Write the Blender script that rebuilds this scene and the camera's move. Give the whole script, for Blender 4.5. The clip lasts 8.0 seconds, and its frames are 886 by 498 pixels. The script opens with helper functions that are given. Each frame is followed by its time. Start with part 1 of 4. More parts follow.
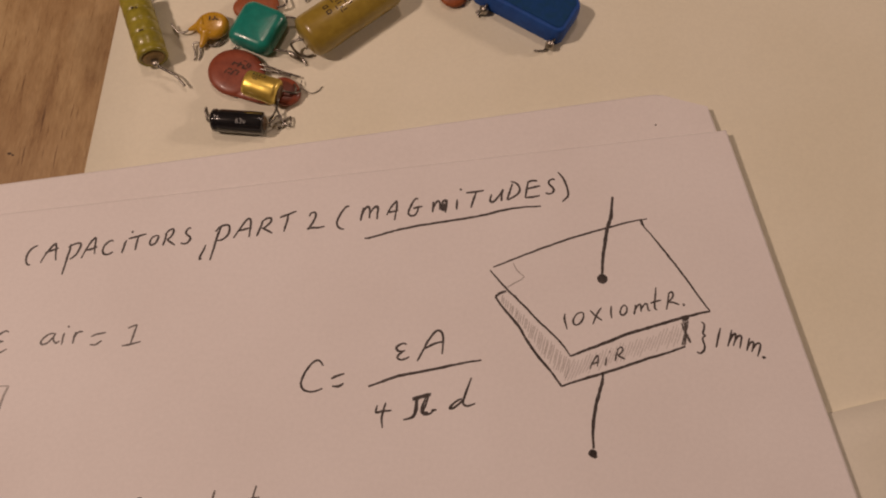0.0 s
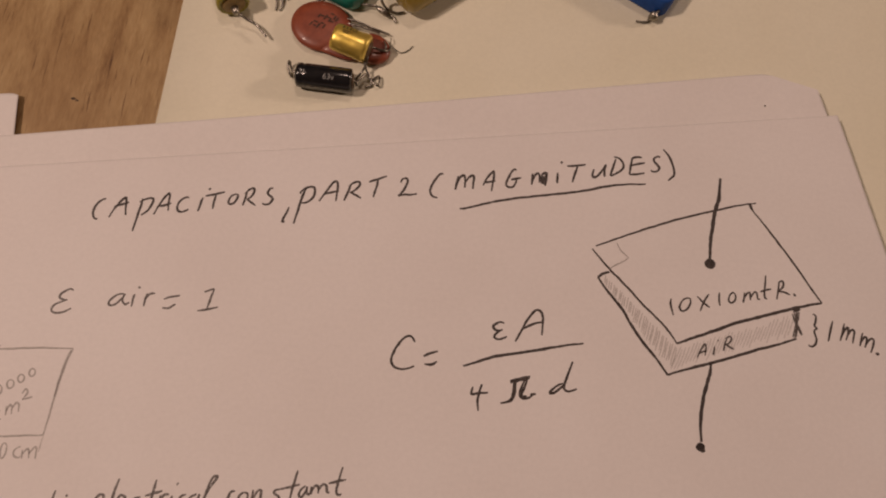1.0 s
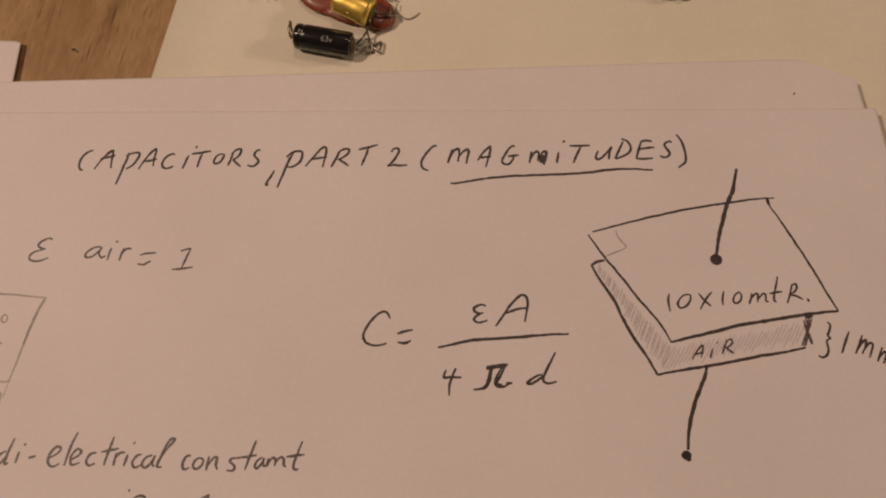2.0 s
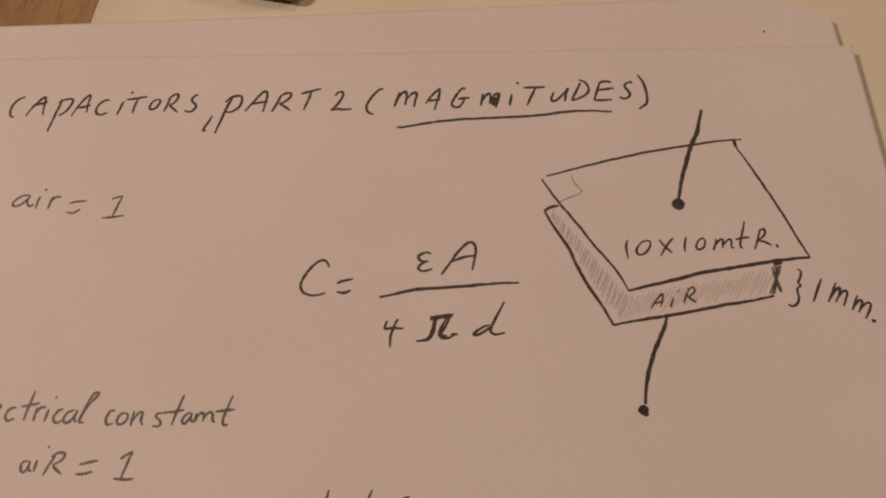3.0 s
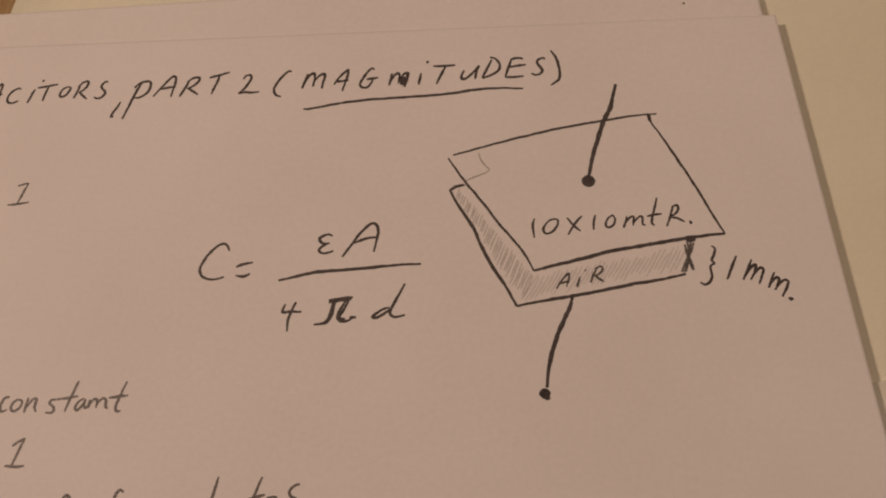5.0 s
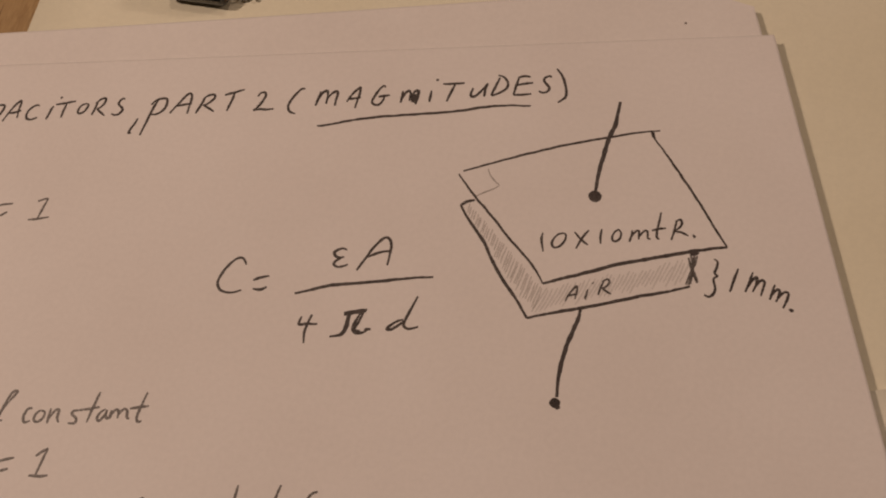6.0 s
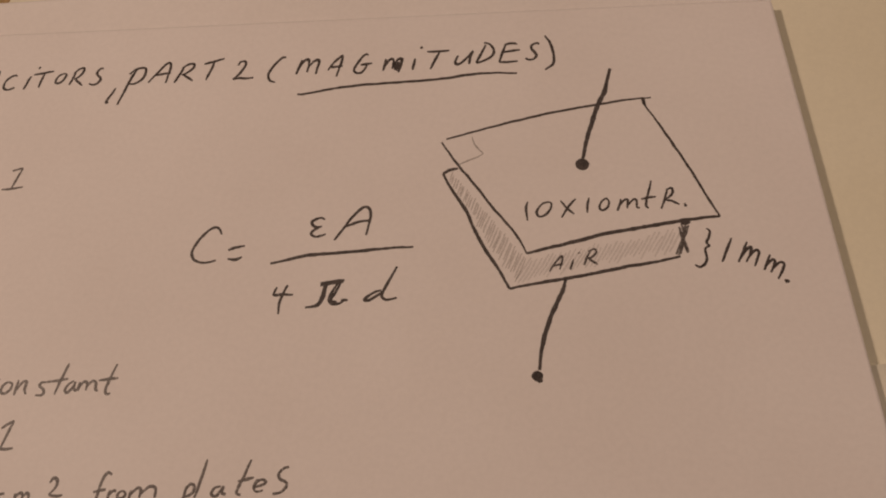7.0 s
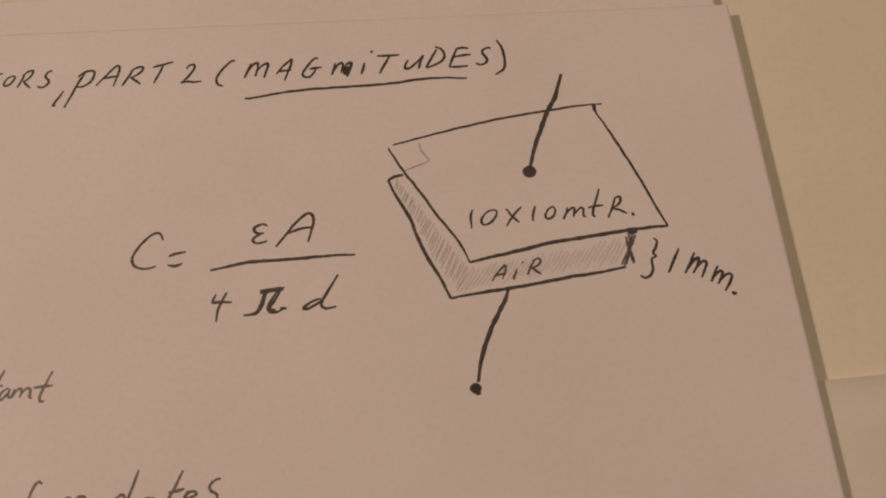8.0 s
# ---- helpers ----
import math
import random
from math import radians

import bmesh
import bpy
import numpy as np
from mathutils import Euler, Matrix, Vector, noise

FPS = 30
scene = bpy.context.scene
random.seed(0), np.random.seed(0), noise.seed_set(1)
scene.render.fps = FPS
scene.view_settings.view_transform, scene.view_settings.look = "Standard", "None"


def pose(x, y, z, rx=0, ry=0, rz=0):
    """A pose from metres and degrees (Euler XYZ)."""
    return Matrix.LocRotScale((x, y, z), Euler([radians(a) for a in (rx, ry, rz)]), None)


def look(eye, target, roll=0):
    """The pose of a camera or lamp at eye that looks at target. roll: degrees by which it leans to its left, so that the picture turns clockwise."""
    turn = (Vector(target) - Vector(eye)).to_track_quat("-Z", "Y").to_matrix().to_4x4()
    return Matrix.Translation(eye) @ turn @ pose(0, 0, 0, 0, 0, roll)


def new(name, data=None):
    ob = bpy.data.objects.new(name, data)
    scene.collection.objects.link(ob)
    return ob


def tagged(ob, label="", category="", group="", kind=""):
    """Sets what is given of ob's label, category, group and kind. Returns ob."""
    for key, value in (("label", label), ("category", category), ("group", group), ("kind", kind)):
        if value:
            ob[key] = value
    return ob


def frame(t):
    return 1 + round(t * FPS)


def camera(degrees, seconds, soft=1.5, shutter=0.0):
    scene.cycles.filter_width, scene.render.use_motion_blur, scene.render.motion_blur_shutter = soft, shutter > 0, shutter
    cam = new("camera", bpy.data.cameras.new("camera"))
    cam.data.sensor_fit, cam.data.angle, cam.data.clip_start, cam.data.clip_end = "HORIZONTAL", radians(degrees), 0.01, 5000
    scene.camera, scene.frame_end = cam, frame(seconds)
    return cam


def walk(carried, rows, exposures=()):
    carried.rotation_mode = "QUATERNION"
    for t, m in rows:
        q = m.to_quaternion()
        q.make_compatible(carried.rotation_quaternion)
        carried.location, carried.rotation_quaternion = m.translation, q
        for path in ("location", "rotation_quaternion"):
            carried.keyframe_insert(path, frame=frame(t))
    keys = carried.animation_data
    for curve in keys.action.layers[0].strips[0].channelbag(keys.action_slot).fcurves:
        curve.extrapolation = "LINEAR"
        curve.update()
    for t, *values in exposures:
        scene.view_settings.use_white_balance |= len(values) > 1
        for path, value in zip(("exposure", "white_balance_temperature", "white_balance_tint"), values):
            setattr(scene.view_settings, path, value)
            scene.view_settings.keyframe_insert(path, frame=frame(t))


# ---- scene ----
cam = camera(62.2, 8.0, soft=2.0)
PATH = [
    (0, (0.00002, 0.06032, 0.19133), (-0.00180, 0.11703, -0.00045), 1.606),
    (0.3, (-0.01417, 0.06538, 0.19208), (-0.02021, 0.12066, -0.00003), 1.961),
    (0.5, (-0.02240, 0.06464, 0.19135), (-0.02688, 0.11919, -0.00101), 4.141),
    (1, (-0.03075, 0.05614, 0.17679), (-0.02611, 0.11190, -0.01522), 10.728),
    (1.2, (-0.04413, 0.05476, 0.16616), (-0.03760, 0.11218, -0.02531), 13.243),
    (1.5, (-0.03167, 0.06361, 0.17099), (-0.03552, 0.11564, -0.02208), 5.195),
    (2, (-0.01205, 0.05633, 0.16708), (-0.02352, 0.10899, -0.02552), -1.716),
    (2.2, (-0.00379, 0.05474, 0.16366), (-0.01780, 0.10805, -0.02859), -4.128),
    (3.3, (0.01046, 0.04710, 0.15209), (-0.00703, 0.10277, -0.03921), -7.128),
    (3.5, (0.01673, 0.04691, 0.15391), (-0.00255, 0.10365, -0.03690), -8.588),
    (4, (0.02297, 0.04582, 0.14866), (0.00207, 0.10295, -0.04187), -9.707),
    (4.5, (0.03175, 0.04766, 0.14695), (0.00759, 0.10456, -0.04326), -12.983),
    (5, (0.03274, 0.04817, 0.14542), (0.00809, 0.10466, -0.04485), -13.476),
    (6.3, (0.02842, 0.04842, 0.15175), (0.00592, 0.10676, -0.03823), -11.429),
    (6.5, (0.03933, 0.04752, 0.14897), (0.01252, 0.10648, -0.04025), -15.117),
    (7, (0.03660, 0.04298, 0.14226), (0.00940, 0.10273, -0.04666), -14.255),
    (7.5, (0.04593, 0.04718, 0.13662), (0.01619, 0.10616, -0.05216), -16.489),
    (8, (0.04918, 0.04740, 0.13850), (0.01941, 0.10759, -0.04988), -15.518),
]
EXPOSURES = [(0.0, 0.02, 6290, 13), (1.0, -0.01, 6270, 13), (1.6, -0.10, 6520, 13), (2.2, -0.12, 6650, 12), (3.5, -0.14, 6600, 10), (8.0, -0.12, 6500, 8)]
walk(cam, [(t, look(eye, target, roll)) for t, eye, target, roll in PATH], EXPOSURES)

# ---- light: a warm desk lamp on the left, a low weak lamp on the right, an added overhead fill, closed room ----
world = bpy.data.worlds.new("room_dusk")
scene.world = world
world.use_nodes = True
world.node_tree.nodes["Background"].inputs["Color"].default_value = (1.0, 0.74, 0.58, 1)
world.node_tree.nodes["Background"].inputs["Strength"].default_value = 0.0


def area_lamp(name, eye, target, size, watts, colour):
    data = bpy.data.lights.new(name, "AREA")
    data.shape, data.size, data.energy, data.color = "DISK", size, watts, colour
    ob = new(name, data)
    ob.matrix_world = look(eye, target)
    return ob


WARM = (1.0, 0.715, 0.55)
area_lamp("desk_lamp_light", (-0.578, 0.03, 0.732), (-0.02, 0.12, 0), 0.075, 4.00, WARM)
area_lamp("side_lamp_light", (1.00, 0.52, 0.50), (-0.03, 0.16, 0), 0.12, 3.1, WARM)
# added fill with no known lamp behind it, lifts the darkest shadows
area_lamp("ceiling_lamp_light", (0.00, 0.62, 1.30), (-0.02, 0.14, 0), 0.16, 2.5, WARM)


# ---- materials ----
def material(name):
    mat = bpy.data.materials.new(name)
    mat.use_nodes = True
    return mat, mat.node_tree.nodes, mat.node_tree.links, mat.node_tree.nodes["Principled BSDF"]


def noise_node(nodes, links, scale, detail=4.0, stretch=(1, 1, 1), turn=0.0, rough=0.55):
    co = nodes.new("ShaderNodeTexCoord")
    mp = nodes.new("ShaderNodeMapping")
    mp.inputs["Scale"].default_value = stretch
    mp.inputs["Rotation"].default_value = (0, 0, radians(turn))
    tex = nodes.new("ShaderNodeTexNoise")
    tex.inputs["Scale"].default_value, tex.inputs["Detail"].default_value = scale, detail
    tex.inputs["Roughness"].default_value = rough
    links.new(co.outputs["Object"], mp.inputs["Vector"])
    links.new(mp.outputs["Vector"], tex.inputs["Vector"])
    return tex


def ramp(nodes, links, fac, stops):
    node = nodes.new("ShaderNodeValToRGB")
    els = node.color_ramp.elements
    while len(els) < len(stops):
        els.new(0.5)
    for el, (pos, col) in zip(els, stops):
        el.position, el.color = pos, (*col, 1)
    links.new(fac, node.inputs["Fac"])
    return node


def mix(nodes, links, a, b, fac, how="MIX"):
    node = nodes.new("ShaderNodeMix")
    node.data_type, node.blend_type = "RGBA", how
    node.inputs["Factor"].default_value = fac if isinstance(fac, float) else 0.5
    if not isinstance(fac, float):
        links.new(fac, node.inputs["Factor"])
    links.new(a, node.inputs["A"])
    links.new(b, node.inputs["B"])
    return node.outputs["Result"]


def bump(nodes, links, bsdf, height, strength, distance):
    node = nodes.new("ShaderNodeBump")
    node.inputs["Strength"].default_value, node.inputs["Distance"].default_value = strength, distance
    links.new(height, node.inputs["Height"])
    links.new(node.outputs["Normal"], bsdf.inputs["Normal"])


def paper_material(name, base, stain, relief=0.12):
    mat, nodes, links, bsdf = material(name)
    wide = noise_node(nodes, links, 22.0, 3.0)
    fine = noise_node(nodes, links, 900.0, 3.0)
    a = ramp(nodes, links, wide.outputs["Fac"], [(0.3, stain), (0.65, base)])
    b = ramp(nodes, links, fine.outputs["Fac"], [(0.3, (0.955, 0.955, 0.955)), (0.7, (1, 1, 1))])
    links.new(mix(nodes, links, a.outputs["Color"], b.outputs["Color"], 1.0, "MULTIPLY"), bsdf.inputs["Base Color"])
    bsdf.inputs["Roughness"].default_value = 0.75
    bsdf.inputs["Specular IOR Level"].default_value = 0.25
    bump(nodes, links, bsdf, fine.outputs["Fac"], relief, 0.00006)
    return mat


def plain_material(name, base, dark, rough=0.35, metal=0.0, scale=350.0, coat=0.0, relief=0.15):
    """Paint, lacquer or metal with mottling at two scales."""
    mat, nodes, links, bsdf = material(name)
    wide = noise_node(nodes, links, scale, 4.0)
    fine = noise_node(nodes, links, scale * 6, 2.0)
    a = ramp(nodes, links, wide.outputs["Fac"], [(0.32, dark), (0.62, base)])
    links.new(a.outputs["Color"], bsdf.inputs["Base Color"])
    r = nodes.new("ShaderNodeMapRange")
    r.inputs["To Min"].default_value, r.inputs["To Max"].default_value = rough * 0.75, min(1, rough * 1.35)
    links.new(fine.outputs["Fac"], r.inputs["Value"])
    links.new(r.outputs["Result"], bsdf.inputs["Roughness"])
    bsdf.inputs["Metallic"].default_value = metal
    bsdf.inputs["Coat Weight"].default_value, bsdf.inputs["Coat Roughness"].default_value = coat, 0.12
    bump(nodes, links, bsdf, wide.outputs["Fac"], relief, 0.0003)
    return mat


def pencil_material(name, dark, light, cover, open_tooth=0.5):
    """Graphite that leaves the tooth of the paper open in places."""
    mat, nodes, links, bsdf = material(name)
    grain = noise_node(nodes, links, 2000.0, 3.0)
    press = noise_node(nodes, links, 420.0, 3.0)
    c = ramp(nodes, links, press.outputs["Fac"], [(0.3, dark), (0.7, light)])
    links.new(c.outputs["Color"], bsdf.inputs["Base Color"])
    bsdf.inputs["Roughness"].default_value = 0.5
    al = ramp(nodes, links, grain.outputs["Fac"], [(0.30, (cover * open_tooth,) * 3), (0.54, (cover,) * 3)])
    links.new(al.outputs["Color"], bsdf.inputs["Alpha"])
    return mat


def wood_material():
    mat, nodes, links, bsdf = material("pale_wood")
    streak = noise_node(nodes, links, 60.0, 9.0, (2.8, 0.6, 1), 18.0, 0.72)
    wide = noise_node(nodes, links, 24.0, 4.0, (1.4, 0.8, 1), 22.0)
    pore = noise_node(nodes, links, 360.0, 3.0, (4.4, 0.26, 1), 18.0)
    fine = noise_node(nodes, links, 700.0, 4.0, (2.0, 0.5, 1), 22.0)
    a = ramp(nodes, links, streak.outputs["Fac"], [(0.32, (0.28, 0.165, 0.066)), (0.48, (0.42, 0.285, 0.132)), (0.66, (0.53, 0.385, 0.20))])
    b = ramp(nodes, links, wide.outputs["Fac"], [(0.32, (0.74, 0.66, 0.58)), (0.6, (1.0, 1.0, 1.0))])
    c = ramp(nodes, links, pore.outputs["Fac"], [(0.28, (0.44, 0.35, 0.28)), (0.37, (1.0, 1.0, 1.0))])
    d = ramp(nodes, links, fine.outputs["Fac"], [(0.3, (0.84, 0.82, 0.80)), (0.7, (1.0, 1.0, 1.0))])
    ab = mix(nodes, links, a.outputs["Color"], b.outputs["Color"], 1.0, "MULTIPLY")
    cd = mix(nodes, links, c.outputs["Color"], d.outputs["Color"], 1.0, "MULTIPLY")
    links.new(mix(nodes, links, ab, cd, 0.9, "MULTIPLY"), bsdf.inputs["Base Color"])
    bsdf.inputs["Roughness"].default_value = 0.52
    bump(nodes, links, bsdf, pore.outputs["Fac"], 0.2, 0.0002)
    return mat


PAPER = paper_material("white_paper", (0.80, 0.77, 0.77), (0.76, 0.725, 0.72))
PAPER_B = paper_material("white_paper_under", (0.80, 0.77, 0.765), (0.755, 0.72, 0.71))
CREAM = paper_material("cream_card", (0.80, 0.775, 0.64), (0.765, 0.735, 0.59), 0.08)
GREYCREAM = paper_material("grey_cream_paper", (0.76, 0.74, 0.64), (0.72, 0.70, 0.59), 0.08)
WOOD = wood_material()
PENCIL = pencil_material("graphite", (0.024, 0.017, 0.016), (0.066, 0.050, 0.046), 0.96, 0.72)
PENCIL_SOFT = pencil_material("graphite_soft", (0.065, 0.054, 0.050), (0.13, 0.112, 0.105), 0.86)
PENCIL_FAINT = pencil_material("graphite_faint", (0.20, 0.18, 0.165), (0.30, 0.27, 0.25), 0.50)
PENCIL_SMEAR = pencil_material("graphite_smear", (0.40, 0.37, 0.35), (0.50, 0.46, 0.44), 0.36)
PENCIL_GHOST = pencil_material("graphite_ghost", (0.44, 0.41, 0.40), (0.54, 0.50, 0.49), 0.24)
KNOT = plain_material("wood_knot", (0.09, 0.05, 0.025), (0.05, 0.03, 0.015), 0.6)
WALL = plain_material("wall_plaster", (0.76, 0.71, 0.63), (0.71, 0.65, 0.57), 0.9, scale=6.0)
CEILING = plain_material("ceiling_paint", (0.85, 0.83, 0.80), (0.81, 0.79, 0.76), 0.9, scale=6.0)
FLOOR = plain_material("floor_boards", (0.30, 0.20, 0.12), (0.22, 0.14, 0.08), 0.5, scale=9.0)
BLACK = plain_material("black_sleeve", (0.012, 0.012, 0.014), (0.007, 0.007, 0.009), 0.16, coat=0.4, relief=0.05)
WHITE_INK = plain_material("white_ink", (0.34, 0.34, 0.33), (0.20, 0.20, 0.20), 0.5)
BROWN_INK = plain_material("dark_brown_ink", (0.05, 0.028, 0.015), (0.03, 0.018, 0.01), 0.5)
STEEL = plain_material("tinned_wire", (0.38, 0.355, 0.315), (0.10, 0.09, 0.08), 0.33, 1.0, 900.0)
SOLDER = plain_material("solder", (0.55, 0.52, 0.46), (0.16, 0.14, 0.11), 0.36, 1.0, 700.0, relief=0.6)
PLUG = plain_material("tan_resin", (0.30, 0.20, 0.065), (0.22, 0.14, 0.045), 0.45)
RESIN = plain_material("dark_resin", (0.16, 0.10, 0.05), (0.09, 0.055, 0.03), 0.4)
GOLD = plain_material("gold_foil", (0.86, 0.66, 0.15), (0.72, 0.52, 0.10), 0.34, 0.75, coat=0.3)
TEAL = plain_material("teal_lacquer", (0.012, 0.24, 0.19), (0.008, 0.18, 0.145), 0.30, coat=0.3, relief=0.1)
OLIVE = plain_material("olive_yellow_lacquer", (0.33, 0.235, 0.035), (0.27, 0.185, 0.026), 0.30, coat=0.3, relief=0.1)
LIME = plain_material("green_yellow_film", (0.33, 0.285, 0.030), (0.22, 0.19, 0.015), 0.34, coat=0.25, relief=0.15)
AMBER = plain_material("amber_lacquer", (0.56, 0.32, 0.022), (0.47, 0.25, 0.015), 0.25, coat=0.4)
BRICK = plain_material("brick_red_lacquer", (0.27, 0.065, 0.030), (0.19, 0.042, 0.020), 0.42, coat=0.1, relief=0.1)
RUST = plain_material("rust_orange_lacquer", (0.34, 0.092, 0.026), (0.25, 0.066, 0.018), 0.5)
BLUE = plain_material("blue_epoxy", (0.014, 0.080, 0.34), (0.010, 0.060, 0.27), 0.6, relief=0.1)
BLUE.node_tree.nodes["Principled BSDF"].inputs["Specular IOR Level"].default_value = 0.3
NAVY = plain_material("navy_top", (0.009, 0.052, 0.185), (0.008, 0.050, 0.130), 0.75, relief=0.1)
NAVY.node_tree.nodes["Principled BSDF"].inputs["Specular IOR Level"].default_value = 0.2


# ---- building helpers ----
MM = 0.001
CARD_Z = -0.0040
TABLE_Z = -0.0044


def thing(name, at, label, category, turn=0.0, group="", kind=""):
    ob = new(name)
    ob.empty_display_size = 0.01
    ob.matrix_world = pose(*at, 0, 0, turn)
    return tagged(ob, label, category, group, kind)


def part(name, bm, mat, parent, label="", smooth=True):
    mesh = bpy.data.meshes.new(name)
    bm.normal_update()
    bm.to_mesh(mesh)
    bm.free()
    for poly in mesh.polygons:
        poly.use_smooth = smooth
    mesh.materials.append(mat)
    ob = new(name, mesh)
    ob.parent = parent
    return tagged(ob, label)


def spline(points, steps=6):
    """Catmull-Rom through the points."""
    pts = [Vector(p) for p in points]
    if len(pts) < 3:
        return [pts[0].lerp(pts[-1], i / steps) for i in range(steps + 1)]
    ext = [2 * pts[0] - pts[1]] + pts + [2 * pts[-1] - pts[-2]]
    out = []
    for i in range(1, len(ext) - 2):
        p0, p1, p2, p3 = ext[i - 1], ext[i], ext[i + 1], ext[i + 2]
        for k in range(steps):
            s = k / steps
            out.append(0.5 * (2 * p1 + (p2 - p0) * s + (2 * p0 - 5 * p1 + 4 * p2 - p3) * s * s + (3 * p1 - p0 - 3 * p2 + p3) * s ** 3))
    return out + [pts[-1]]


def lathe(bm, profile, around=28, squash=1.0):
    """Turns (along, radius) pairs about the x axis; squash flattens it in z."""
    rings = []
    for along, rad in profile:
        rings.append([bm.verts.new((along, rad * math.cos(2 * math.pi * k / around), rad * squash * math.sin(2 * math.pi * k / around)))
                      for k in range(around)])
    for a, b in zip(rings, rings[1:]):
        for k in range(around):
            j = (k + 1) % around
            bm.faces.new((a[k], b[k], b[j], a[j]))
    bm.faces.new(rings[0])
    bm.faces.new(list(reversed(rings[-1])))
    bmesh.ops.recalc_face_normals(bm, faces=bm.faces)
    return bm


def tube(bm, points, radius, around=8, steps=6):
    """A round wire along the points."""
    path = spline(points, steps)
    rings = []
    for i, p in enumerate(path):
        d = (path[min(i + 1, len(path) - 1)] - path[max(i - 1, 0)]).normalized()
        side = d.cross(Vector((0, 0, 1)))
        side = side.normalized() if side.length > 1e-4 else Vector((1, 0, 0))
        up = side.cross(d)
        rings.append([bm.verts.new(p + radius * (side * math.cos(2 * math.pi * k / around) + up * math.sin(2 * math.pi * k / around)))
                      for k in range(around)])
    for a, b in zip(rings, rings[1:]):
        for k in range(around):
            j = (k + 1) % around
            bm.faces.new((a[k], a[j], b[j], b[k]))
    bm.faces.new(rings[0])
    bm.faces.new(rings[-1])
    bmesh.ops.recalc_face_normals(bm, faces=bm.faces)
    return bm


def wire(parent, points, radius=0.36, name="lead", label=""):
    """A lead; the points are in millimetres from the thing's base."""
    return part(name, tube(bmesh.new(), [Vector(p) * MM for p in points], radius * MM), STEEL, parent, label)


def pillow(bm, wide, deep, high, corner, crown, n=20):
    """A rounded slab with a domed top, standing on z = 0."""
    def outline(inset):
        pts, r = [], max(corner - inset, 0.0003)
        for cx, cy, a0 in ((1, 1, 0), (-1, 1, 90), (-1, -1, 180), (1, -1, 270)):
            for k in range(7):
                a = radians(a0 + 15 * k)
                pts.append((cx * (wide / 2 - inset - r) + r * math.cos(a), cy * (deep / 2 - inset - r) + r * math.sin(a)))
        return pts
    levels = []
    for k in range(n + 1):
        a = math.pi * k / n
        levels.append((crown * (1 - math.sin(a)), high / 2 - (high / 2 - crown) * 1.0 * max(-1, min(1, math.cos(a) * 1.5)) - crown * math.cos(a)))
    rings = [[bm.verts.new((x, y, z)) for x, y in outline(inset)] for inset, z in levels]
    m = len(rings[0])
    for a, b in zip(rings, rings[1:]):
        for k in range(m):
            j = (k + 1) % m
            bm.faces.new((a[k], a[j], b[j], b[k]))
    for ring, z in ((rings[0], -1), (rings[-1], 1)):
        mid = bm.verts.new((0, 0, ring[0].co.z + z * crown * 0.12))
        for k in range(m):
            bm.faces.new((ring[k], ring[(k + 1) % m], mid))
    bmesh.ops.recalc_face_normals(bm, faces=bm.faces)
    return bm


def disc(bm, rx, ry, thick, around=36):
    """A dipped ceramic disc: a lens with a fat rim, centred at the origin."""
    rings = []
    for k in range(1, 12):
        a = math.pi * (k / 12 - 0.5)
        f = math.cos(a) ** 0.45
        rings.append([bm.verts.new((rx * f * math.cos(2 * math.pi * j / around), ry * f * math.sin(2 * math.pi * j / around), thick / 2 * math.sin(a)))
                      for j in range(around)])
    for a, b in zip(rings, rings[1:]):
        for k in range(around):
            j = (k + 1) % around
            bm.faces.new((a[k], a[j], b[j], b[k]))
    bm.faces.new(rings[0])
    bm.faces.new(rings[-1])
    bmesh.ops.recalc_face_normals(bm, faces=bm.faces)
    return bm


def slab(bm, x0, y0, z0, x1, y1, z1):
    v = [bm.verts.new(p) for p in ((x0, y0, z0), (x1, y0, z0), (x1, y1, z0), (x0, y1, z0), (x0, y0, z1), (x1, y0, z1), (x1, y1, z1), (x0, y1, z1))]
    for f in ((3, 2, 1, 0), (4, 5, 6, 7), (0, 1, 5, 4), (1, 2, 6, 5), (2, 3, 7, 6), (3, 0, 4, 7)):
        bm.faces.new([v[i] for i in f])
    return bm


